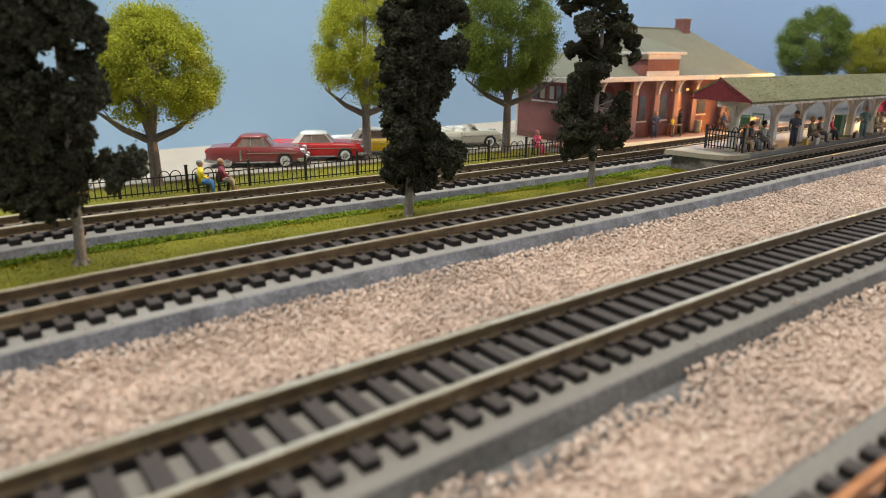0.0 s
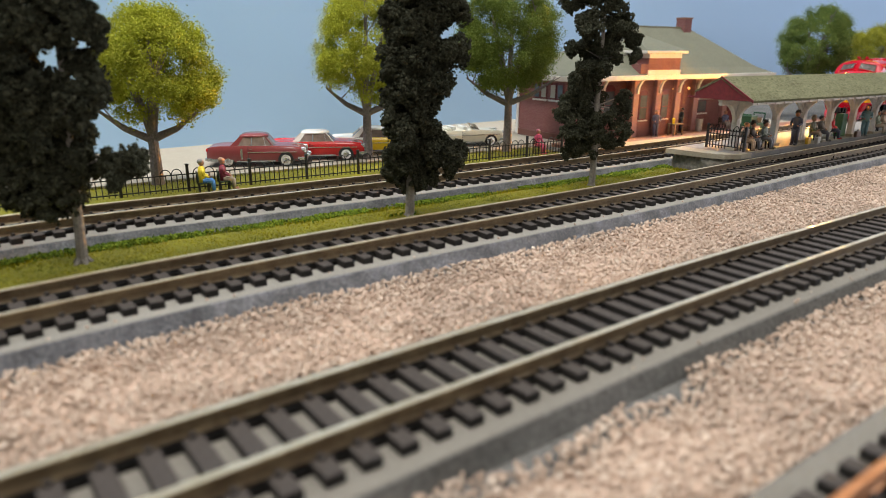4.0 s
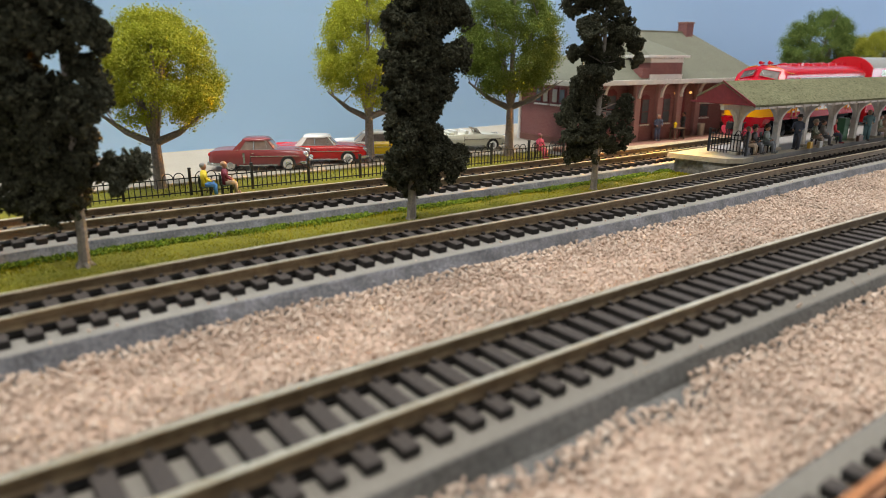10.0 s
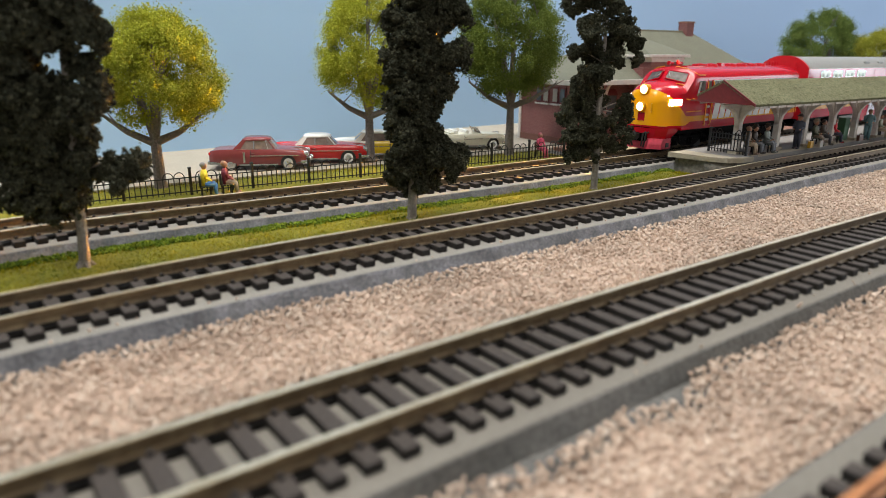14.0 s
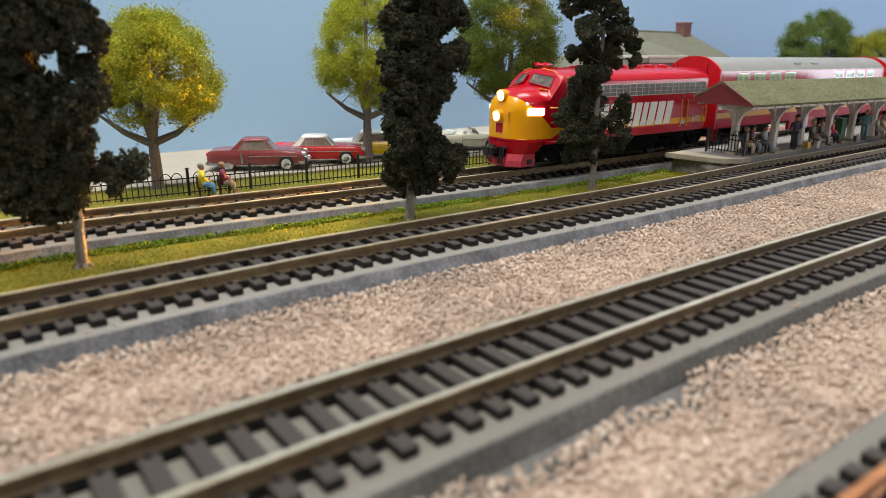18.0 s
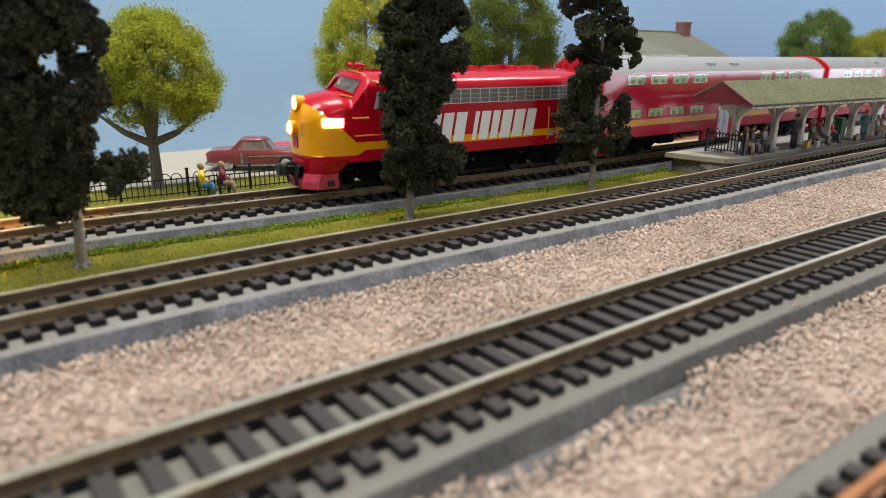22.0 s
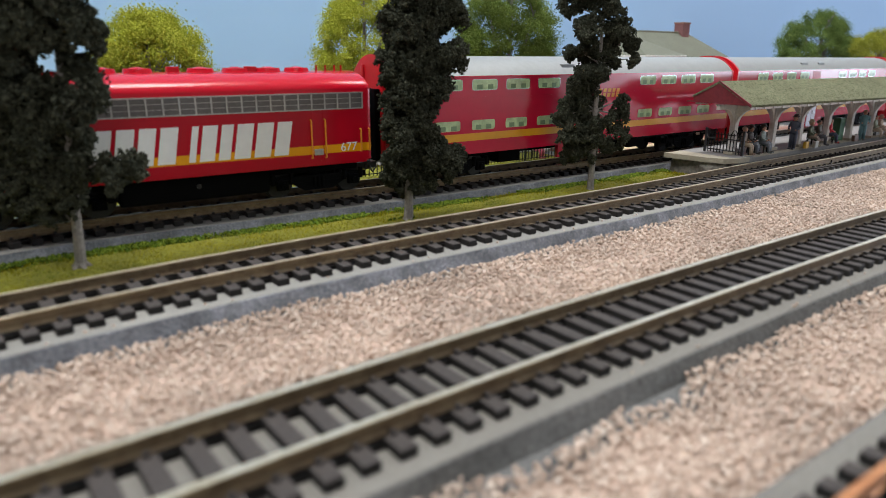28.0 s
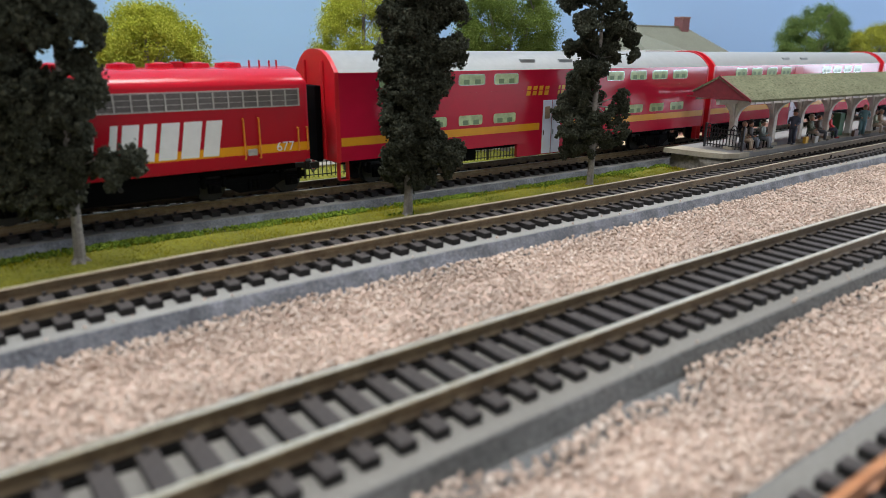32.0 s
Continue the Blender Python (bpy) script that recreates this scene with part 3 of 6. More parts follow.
    part("rear_coupler", box(boxed(-7, 0.5, -1.2, 1.2, 7.5, 10, 0.3), -8, -5, -2.4, 2.0, 6.8, 10.6, 0.5), M["black"], t)
    for y in (-9, 9):
        part("brake_hose", wire(bmesh.new(), [(0, y, 13), (-3, y, 11), (-5, y, 7), (-7, y, 9)], 0.4), M["black"], t)
    truck(t, 22, 31, 5.75)
    truck(t, 119, 31, 5.75)
    return t


M["cab_glass"] = plain("cab_window_grey", (0.13, 0.115, 0.108), 0.25, 0, 300, 0.4, 0, 0.1, 150)
M["pilot"] = plain("dusty_red_pilot", (0.55, 0.045, 0.085), 0.55, 0, 500, 0.25, 0.2)


def coach(words, front, rear, wide, mid):
    """Bi-level coach; local x runs back from its front end."""
    t = thing("gallery_coach", 0, 0, 0, words, "train car", "train")
    W, L = 18.2, 249.0

    def sec(x, k=0.0):
        pts = [(x, -W + k, 12.2), (x, -W + k, 47.3)]
        pts += [(x, W - k, 47.3), (x, W - k, 12.2)]
        return pts
    body = part("body", loft([sec(1.0), sec(L - 0.4)]), M["red_car"], t)
    rp = [(x_, 47.3 + (8.4 * (1 - (abs(x_) / W) ** 2.6))) for x_ in np.linspace(-W, W, 25)]
    roof = part("roof", loft([[(x, y, z) for y, z in rp] for x in (1.7, L - 0.6)]), M["silver"], t, "silver-grey painted roof", smooth=True)
    roof.modifiers.new("edges", "EDGE_SPLIT").split_angle = radians(40)
    # arched red end caps with inner diaphragm
    ep = [(-W - 0.35, 12.0)] + [(x_ * 1.02, 47.5 + 8.9 * (1 - (abs(x_) / W) ** 2.6)) for x_ in np.linspace(-W, W, 25)] + [(W + 0.35, 12.0)]
    for a, b in ((0.0, 1.8), (L - 0.7, L)):
        bm = loft([[(x, y, z) for y, z in ep] for x in (a, b)])
        part("end_cap", bm, M["end_red"], t, "bright red rounded end of the coach", smooth=True).modifiers.new("edges", "EDGE_SPLIT").split_angle = radians(40)
    for a, sg in ((0.0, -1), (L, 1)):
        part("diaphragm", boxed(*sorted((a, a + sg * 2.6)), -5.6, 5.6, 11, 42, 0.4), M["dark"], t, "black folded gangway diaphragm")
        part("end_rib", boxed(*sorted((a, a + sg * 0.9)), -9.5, -7.5, 12, 52, 0.3), M["end_red"], t)
        part("end_rib", boxed(*sorted((a, a + sg * 0.9)), 7.5, 9.5, 12, 52, 0.3), M["end_red"], t)
        part("coupler", boxed(*sorted((a, a + sg * 4.0)), -1.2, 1.2, 7.5, 10, 0.3), M["black"], t)
        part("step_frame", rim(a + (1.2 if sg < 0 else -5.4), a + (5.4 if sg < 0 else -1.2), 4.2, 12.2, 0.3, 0.8, -W, -W + 3), M["end_red"], t)
        part("step_frame", rim(a + (1.2 if sg < 0 else -5.4), a + (5.4 if sg < 0 else -1.2), 4.2, 12.2, 0.3, 0.8, W - 3, W), M["end_red"], t)
    xs = [(front[0] + front[1] * i, wide) for i in range(4)] + [(rear[0] + rear[1] * i, min(wide, 14.0)) for i in range(4)]
    for s in (1, -1):
        def out(a, b):
            return sorted((s * (W + a), s * (W + b)))
        for x, broad in xs:
            for z0, z1, wd in ((40.8, 45.8, broad), (22.8, 27.9, broad * 0.95)):
                f = part("window", rim(x, x + wd, z0, z1, 1.3, 0.3, *out(-0.1, 0.2)), M["chrome"] if z0 > 30 else M["red_car"], t, "rounded window painted pale green as if lit from inside")
                part("pane", rounded(x + 0.3, x + wd - 0.3, z0 + 0.3, z1 - 0.3, 1.0, *out(0.02, 0.1)), M["green_glass"], f)
                for q in (0.3, 0.72):
                    part("seat_back", boxed(x + wd * q - 1.6, x + wd * q + 1.6, *out(0.1, 0.14), z0 + 0.5, z0 + 2.6, 0.02), M["seat"], f)
        for a, b in ((2.2, mid - 1.9), (mid + 14.1, L - 1.0)):
            part("stripe", boxed(a, b, *out(0.02, 0.09), 18.3, 21.7), M["yellow_car"], t, "yellow stripe along the side")
        part("seam", boxed(2.2, L - 1.0, *out(0.0, 0.22), 37.3, 37.7), M["red_car"], t)
        part("seam", boxed(2.2, L - 1.0, *out(0.0, 0.22), 46.6, 47.0), M["red_car"], t)
        part("upper_panel", boxed(mid + 0.2, mid + 12.0, *out(0.0, 0.16), 39.4, 46.0, 0.05), M["end_red"] if mid < 110 else M["red_car"], t)
        part("skirt", boxed(mid - 16.0, mid + 24, *out(-2.0, 0.0), 5.8, 12.3, 0.2), M["red_car"], t)
        for x in (mid, mid + 6.4):
            d = part("door", boxed(x, x + 6.0, *out(0.02, 0.35), 6.2, 32.6, 0.2), M["lilac"], t, "pale lilac-grey sliding door leaf")
            part("door_window", rounded(x + 1.3, x + 4.7, 23.5, 29.5, 0.5, *out(0.36, 0.42)), M["tan_glass"], d)
            part("door_handle", boxed(x + 0.5, x + 0.9, *out(0.36, 0.8), 15.5, 18.0, 0.1), M["chrome"], d)
        x = mid - 11.5 if s < 0 else mid + 17.6
        for i, wd in enumerate((3.4, 3.4, 3.3, 3.5, 2.0, 3.0, 3.0, 3.1, 3.1, 3.0)):
            along = i * 3.95 if i < 4 else 21.0 + max(0, i - 4) * 3.5 - (1.2 if i > 4 else 0)
            xx = x + along if s < 0 else x - along - wd
            part("letter_block", prism([(xx, 35.2), (xx + wd - 0.8, 35.2), (xx + wd, 39.6), (xx + 0.8, 39.6)], "y", *out(0.02, 0.1)), M["yellow_car"], t, "golden painted letter shape")
    for x in (mid - 8.4, mid + 17.6):
        part("roof_vent", boxed(x - 4.5, x + 4.5, 11.8, 15.2, 49.4, 52.2, 0.4), M["silver"], t)
        part("roof_vent", boxed(x - 4.5, x + 4.5, -15.2, -11.8, 49.4, 52.2, 0.4), M["silver"], t)
    part("underframe", boxed(6, L - 6, -10, 10, 9.6, 12.4), M["dark"], t)
    for x in (62, 160):
        part("equipment_box", boxed(x, x + 14, -13, 13, 5.6, 12.2, 0.6), M["dark"], t)
    truck(t, 36, 29, 5.2)
    truck(t, L - 36, 29, 5.2)
    return t


M["end_red"] = plain("bright_red_end", (0.55, 0.01, 0.018), 0.3, 0, 300, 0.05)
M["chrome"] = plain("window_chrome", (0.55, 0.56, 0.56), 0.25, 0.8, 900, 0.1)
M["yellow_car"] = plain("coach_yellow_stripe", (0.72, 0.33, 0.012), 0.3, 0, 300, 0.05)
M["seat"] = plain("dark_seat_backs", (0.16, 0.24, 0.12), 0.5)
M["tan_glass"] = plain("door_window_tan", (0.35, 0.25, 0.17), 0.2)

loco = locomotive()
coaches = [coach("dark red bi-level model coach with a silver roof and yellow stripe", (20.2, 20.4), (158.6, 18.7), 15.2, 113.4), coach("dark red bi-level model coach with upper windows painted as white-lit", (26.0, 19.4), (146.0, 18.0), 13.6, 104.0), coach("dark red bi-level model coach at the end of the train", (26.0, 19.4), (146.0, 18.0), 13.6, 104.0)]
# rear end of the locomotive along the track, by seconds
RUN = [(0, 853), (3.5, 753), (5.5, 698), (6, 684.5), (7, 657), (8, 629), (9, 602), (10, 574.5), (11, 548), (12, 520.5), (13, 493), (14, 465.5), (14.5, 452), (17, 383), (18, 355.5), (19, 328.5), (20, 302.5), (21, 275), (21.5, 260.8), (22, 247.2), (22.5, 232.2), (23, 219.0), (23.5, 207.8), (24, 198.4), (25, 178.7), (25.5, 169.8), (27.5, 131.4), (28, 122.4), (28.5, 112.5), (29, 104.1), (29.5, 97.0), (29.8, 95.6), (30.2, 95.3), (32, 95.3)]


# ---- ballast, grass and the park ----
ICO = bmesh.new()
bmesh.ops.create_icosphere(ICO, subdivisions=1, radius=1.0)
ICO_V = np.array([v.co[:] for v in ICO.verts])
ICO_F = np.array([[v.index for v in f.verts] for f in ICO.faces])
ICO.free()
OCT_V = np.array([(1, 0, 0), (-1, 0, 0), (0, 1, 0), (0, -1, 0), (0, 0, 1), (0, 0, -1)], float)
OCT_F = np.array([(0, 2, 4), (2, 1, 4), (1, 3, 4), (3, 0, 4), (2, 0, 5), (1, 2, 5), (3, 1, 5), (0, 3, 5)])
rng = np.random.default_rng(7)


def turns(n):
    """Random rotation matrices."""
    q = rng.normal(size=(n, 4))
    q /= np.linalg.norm(q, axis=1, keepdims=True)
    w, x, y, z = q.T
    return np.stack([np.stack([1 - 2 * (y * y + z * z), 2 * (x * y - z * w), 2 * (x * z + y * w)], 1), np.stack([2 * (x * y + z * w), 1 - 2 * (x * x + z * z), 2 * (y * z - x * w)], 1), np.stack([2 * (x * z - y * w), 2 * (y * z + x * w), 1 - 2 * (x * x + y * y)], 1)], 1)


def lumps(centres, sizes, flat=0.75, rough=0.25, base=None):
    """Many small angular lumps as arrays of vertices and faces."""
    n = len(centres)
    bv, bf = base or (ICO_V, ICO_F)
    v = bv[None] * (1 + rng.normal(scale=rough, size=(n, len(bv), 1)))
    v = v * np.stack([np.ones(n), rng.uniform(0.7, 1, n), rng.uniform(flat - 0.15, flat + 0.15, n)], 1)[:, None]
    v = np.einsum("nij,nkj->nki", turns(n), v) * sizes[:, None, None] + centres[:, None]
    f = bf[None] + len(bv) * np.arange(n)[:, None, None]
    return v.reshape(-1, 3), f.reshape(-1, 3)


def flakes(centres, sizes):
    """Many small leaf flakes, each a folded pair of triangles."""
    n = len(centres)
    base = np.array([(-0.5, 0, 0), (0, -0.35, 0.12), (0.55, 0, 0), (0, 0.35, 0.12)])
    v = np.einsum("nij,kj->nki", turns(n), base) * sizes[:, None, None] + centres[:, None]
    f = np.array([(0, 1, 2), (0, 2, 3)])[None] + 4 * np.arange(n)[:, None, None]
    return v.reshape(-1, 3), f.reshape(-1, 3)


ty = np.vectorize(track_y)


def gravel_field(name, x0, x1, low, high, step, base_z, ragged=2.4):
    """A bed with loose grains on it between two edge curves."""
    xs = np.arange(x0, x1, 12.0)
    secs = [[(x, low(x) + 2, GROUND - 0.3), (x, high(x) - 5, GROUND - 0.3), (x, high(x) - 5, base_z - 0.9), (x, (low(x) + high(x)) / 2, base_z), (x, low(x) + 2, base_z - 0.6)] for x in xs]
    bed = part(name, loft(secs), M["gravel_bed"])
    tagged(bed, "pinkish tan gravel bed between the tracks", "gravel", kind="structure")
    px, py = [], []
    gx = np.arange(x0, x1, step)
    for x in gx:
        a, b = low(x), high(x)
        m = max(1, int((b - a) / step))
        py.append(a + (np.arange(m) + rng.uniform(-0.4, 1.4, m)) * step)
        px.append(x + rng.uniform(-0.6, 0.6, m) * step)
    px, py = np.concatenate(px), np.concatenate(py)
    # ragged borders
    edge = np.array([ragged * noise.noise(Vector((x * 0.075, 3.1, 0))) + 1.6 * noise.noise(Vector((x * 0.4, 9.1, 0))) for x in px])
    keep = (py > np.vectorize(low)(px) + 0.6) & (py < np.vectorize(high)(px) - 0.4 + edge)
    px, py = px[keep], py[keep]
    pz = base_z + rng.uniform(-0.35, 0.45, len(px)) + np.array([0.45 * noise.noise(Vector((x * 0.12, y * 0.12, 0))) for x, y in zip(px, py)])
    v, f = lumps(np.stack([px, py, pz], 1), rng.uniform(0.42, 0.95, len(px)) * step * 0.78, 0.8, 0.22)
    ob = soup("gravel", v, f, M["gravel"])
    return tagged(ob, "loose angular pink and cream gravel grains", "gravel", kind="stuff")


gravel_field("gravel_bed_middle", -40, 300, lambda x: track_y("C", x) + 18.6, lambda x: track_y("B", x) - 20.6, 1.15, -9.0)
gravel_field("gravel_bed_far", 300, 470, lambda x: track_y("C", x) + 18.6, lambda x: track_y("B", x) - 20.6, 1.15, -9.0)
SPILL_X = (51, 55, 62, 73, 86, 102, 106, 118, 140, 173, 212)
SPILL = (18.7, 21.9, 24.1, 23.0, 21.2, 24.9, 22.5, 18.0, 20.2, 17.6, 18.7)
gravel_field("gravel_bed_front", 30, 260, lambda x: track_y("D", x) + 20.0, lambda x: track_y("C", x) - float(np.interp(x, SPILL_X, SPILL)), 1.15, -8.7, 1.2)


def strays(trk, x0, x1, count):
    """Loose grains that rolled onto the roadbed."""
    px = rng.uniform(x0, x1, count)
    off = rng.choice([-1, 1], count) * rng.uniform(16.0, 18.6, count)
    inner = rng.uniform(0, 1, count) < 0.12
    off[inner] = rng.uniform(-6, 6, inner.sum())
    v, f = lumps(np.stack([px, ty(trk, px) + off, np.where(inner, -2.75, -4.85)], 1), rng.uniform(0.25, 0.55, count), 0.8, 0.25)
    ob = soup("stray_gravel", v, f, M["gravel"])
    return tagged(ob, "stray gravel grains on the roadbed", "gravel", kind="stuff")


strays("B", -30, 400, 60)
strays("C", -20, 330, 40)


def turf(name, x0, x1, low, high, base_z, count, words):
    xs = np.arange(x0, x1 + 1, 10.0)
    secs = []
    for x in xs:
        a, b = low(x), high(x)
        secs.append([(x, a, GROUND - 0.3), (x, b, GROUND - 0.3), (x, b, base_z - 1.4)] + [(x, b + (a - b) * k, base_z + 0.5 * noise.noise(Vector((x * 0.08, k * 4, 1)))) for k in (0.12, 0.3, 0.5, 0.7, 0.88)] + [(x, a, base_z - 1.4)])
    bed = part(name, loft(secs), M["turf"])
    tagged(bed, words, "grass", kind="structure")
    px = rng.uniform(x0, x1, count)
    k = rng.uniform(0, 1, count)
    a, b = np.vectorize(low)(px), np.vectorize(high)(px)
    wav = np.array([noise.noise(Vector((x * 0.2, 5.5, 0))) for x in px]) * 1.6
    py = a + (b - a) * k + wav * (k > 0.85)
    h = rng.uniform(0.3, 1.1, count)
    lean = rng.normal(scale=0.45, size=(count, 2))
    ang = rng.uniform(0, math.pi, count)
    wd = 0.22
    foot = np.stack([px, py, np.full(count, base_z - 0.7)], 1)
    side = np.stack([np.cos(ang) * wd, np.sin(ang) * wd, np.zeros(count)], 1)
    tip = foot + np.stack([lean[:, 0] * h, lean[:, 1] * h, h + 0.5], 1)
    v = np.stack([foot - side, foot + side, tip], 1).reshape(-1, 3)
    f = np.arange(count * 3).reshape(-1, 3)
    ob = soup("grass_blades", v, f, M["grass"])
    return tagged(ob, "short yellow-green static grass fibres", "grass", kind="stuff")


turf("grass_strip", -60, 318, lambda x: track_y("B", x) + 14.8, lambda x: track_y("A", x) - 22.0, -8.3, 60000, "yellow-green static grass strip between two tracks")
turf("grass_park", -120, 300, lambda x: track_y("A", x) + 21.4, lambda x: 357.0, -8.6, 30000, "green grass strip behind the iron fence")

def tufts(x0, x1, y, spread, count, words):
    """Clumped green ground foam along a border."""
    px = rng.uniform(x0, x1, count)
    dens = np.array([noise.noise(Vector((q * 0.045, 2.2, 0))) for q in px])
    px = px[dens + rng.normal(scale=0.15, size=count) > 0.0]
    py = ty("A", px) + y + np.abs(rng.normal(scale=spread, size=len(px))) * -1.0 + np.array([noise.noise(Vector((q * 0.15, 7.7, 0))) for q in px]) * 1.2
    v, f = lumps(np.stack([px, py, -8.1 + rng.uniform(-0.5, 0.5, len(px))], 1), rng.uniform(0.3, 0.8, len(px)), 0.8, 0.35, (OCT_V, OCT_F))
    return tagged(soup("moss_tufts", v, f, M["tufts"]), words, "grass", kind="stuff")


M["tufts"] = islands("moss_tuft_foam", [(0.0, (0.035, 0.06, 0.008)), (0.5, (0.10, 0.16, 0.015)), (1.0, (0.22, 0.27, 0.03))], 1.0, 2500, 0.4, 0.1)
tufts(-60, 316, -21.5, 2.6, 16000, "clumps of darker green ground foam along the roadbed")
tufts(120, 132, -36.0, 3.0, 900, "green ground foam round a conifer's foot")

lot = part("parking_lot", boxed(-700, 640, 357.2, 620, GROUND, -9.2), M["lot"])
tagged(lot, "smooth beige parking lot up to the backdrop", "pavement", kind="structure")
tagged(part("kerb", boxed(-200, 318, 355.0, 358.0, GROUND - 0.2, -8.2, 0.2), M["kerb"]), "pale stone kerb along the parking lot", "kerb", kind="structure")


def dark_tree(x, y, z, clumps, trunk, words, scale, full=1.0, behind=0.0, girth=2.3):
    """Conifer of dark foam clumps; each clump is (sideways, up, radius) in millimetres, seen square to the tracks' slant."""
    t = thing("conifer_tree", x, y, z, words, "tree", "dark conifers")
    side = Vector((math.cos(radians(TURN)), math.sin(radians(TURN)), 0))
    back = Vector((-side.y, side.x, 0))
    bm = bmesh.new()
    pts = [Vector(p) for p in trunk]
    for i, (a, b) in enumerate(zip(pts[:-1], pts[1:])):
        r0, r1 = girth * scale * (1 - 0.14 * i), girth * scale * (1 - 0.14 * (i + 1))
        A, B = side * a.x + Vector((0, 0, a.z)), side * b.x + Vector((0, 0, b.z))
        tube(bm, A, B, r0, r1, 10)
    for k in range(5):
        a = k * 1.26
        tube(bm, Vector((0, 0, 3 * scale)), Vector((math.cos(a) * 4.2 * scale, math.sin(a) * 4.2 * scale, -0.6)), 1.3 * scale, 0.3, 6)
    for s_, u_, r_ in clumps:
        foot = min(pts, key=lambda p: abs(p.z - (u_ - r_ * 0.4)))
        tube(bm, side * foot.x + Vector((0, 0, foot.z)), side * (s_ * 0.8) + back * (r_ * 0.5) + Vector((0, 0, u_)), 0.6 * scale, 0.25, 5)
    tr = part("trunk", bm, M["bark"], t, "grey-brown bare trunk")
    cs, rs = [], []
    for s_, u_, r_ in clumps:
        r_ *= full
        c = np.array(side * s_ + back * (rng.normal() * r_ * 0.35 + r_ * behind) + Vector((0, 0, u_)))
        m = int(7 + r_ * 1.1)
        d = rng.normal(size=(m, 3))
        d /= np.linalg.norm(d, axis=1, keepdims=True)
        sub = c + d * (r_ * rng.uniform(0.45, 0.8, m))[:, None] * np.array([1, 1, 1.1])
        sr = r_ * rng.uniform(0.28, 0.48, m)
        for q, w in zip(sub, sr):
            n = int(20 + w * w * (44 if scale > 0.9 else 62))
            e = rng.normal(size=(n, 3))
            e /= np.linalg.norm(e, axis=1, keepdims=True)
            cs.append(q + e * (w * rng.uniform(0.5, 1.12, n))[:, None])
            rs.append(rng.uniform(0.3, 0.9, n) * scale)
    # tear the round clumps into ragged foam
    cs = [np.concatenate(cs)]
    warp = np.array([noise.noise_vector(Vector(p * 0.22)) for p in cs[0]]) * 2.6 * scale
    warp += np.array([noise.noise_vector(Vector(p * 0.7 + 31.0)) for p in cs[0]]) * 1.1 * scale
    cs[0] = cs[0] + warp
    keep = np.array([noise.noise(Vector(p * 0.33 + 7.0)) for p in cs[0]]) > -0.26
    cs, rs = [cs[0][keep]], [np.concatenate(rs)[keep]]
    v, f = lumps(np.concatenate(cs), np.concatenate(rs), 0.8, 0.35, (OCT_V, OCT_F))
    soup("crown", v, f, M["foam_dark"], t)
    return t


M["bark"] = plain("grey_bark", (0.27, 0.245, 0.225), 0.9, 0, 900, 0.35, 0.9)
M["bark_dark"] = plain("tree_armature", (0.215, 0.185, 0.18), 0.85, 0, 900, 0.3, 0.8)
M["foam_dark"] = islands("dark_ground_foam", [(0.0, (0.030, 0.033, 0.022)), (0.6, (0.052, 0.055, 0.037)), (1.0, (0.090, 0.090, 0.062))], 1.0, 2500, 0.5, 0.1)
M["foam_yellow"] = islands("yellow_green_foliage", [(0.0, (0.28, 0.305, 0.02)), (0.5, (0.40, 0.435, 0.04)), (1.0, (0.53, 0.55, 0.08))], 0.9, 1500, 0, 0.2)
M["foam_olive"] = islands("olive_foliage", [(0.0, (0.15, 0.165, 0.015)), (0.5, (0.32, 0.33, 0.035)), (1.0, (0.46, 0.455, 0.07))], 0.9, 1500, 0, 0.2)
M["foam_far"] = islands("deep_green_foliage", [(0.0, (0.07, 0.115, 0.025)), (0.5, (0.14, 0.215, 0.05)), (1.0, (0.26, 0.33, 0.09))], 0.9, 1500, 0, 0.2)
M["foam_green"] = islands("mid_green_foliage", [(0.0, (0.09, 0.13, 0.02)), (0.5, (0.14, 0.195, 0.033)), (1.0, (0.215, 0.27, 0.055))], 0.9, 1500, 0, 0.2)


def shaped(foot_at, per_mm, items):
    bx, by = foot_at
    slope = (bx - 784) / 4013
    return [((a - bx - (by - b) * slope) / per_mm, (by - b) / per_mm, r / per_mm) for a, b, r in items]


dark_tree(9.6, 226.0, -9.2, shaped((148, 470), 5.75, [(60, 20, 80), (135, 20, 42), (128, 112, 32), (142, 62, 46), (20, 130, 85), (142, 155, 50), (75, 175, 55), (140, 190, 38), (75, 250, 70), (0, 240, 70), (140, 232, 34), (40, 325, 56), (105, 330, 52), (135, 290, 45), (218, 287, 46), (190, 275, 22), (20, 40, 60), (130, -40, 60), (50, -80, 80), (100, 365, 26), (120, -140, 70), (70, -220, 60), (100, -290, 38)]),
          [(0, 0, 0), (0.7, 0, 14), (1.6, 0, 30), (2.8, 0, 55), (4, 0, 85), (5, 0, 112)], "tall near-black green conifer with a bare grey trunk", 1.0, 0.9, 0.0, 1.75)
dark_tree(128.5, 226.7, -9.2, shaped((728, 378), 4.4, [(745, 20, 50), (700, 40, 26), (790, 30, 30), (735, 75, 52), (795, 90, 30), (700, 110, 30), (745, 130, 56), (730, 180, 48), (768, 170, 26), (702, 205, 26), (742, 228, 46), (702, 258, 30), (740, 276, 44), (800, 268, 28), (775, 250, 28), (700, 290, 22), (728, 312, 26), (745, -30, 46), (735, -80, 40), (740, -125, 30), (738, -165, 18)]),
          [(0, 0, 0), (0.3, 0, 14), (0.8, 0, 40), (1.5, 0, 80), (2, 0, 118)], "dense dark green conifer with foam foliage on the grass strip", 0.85)
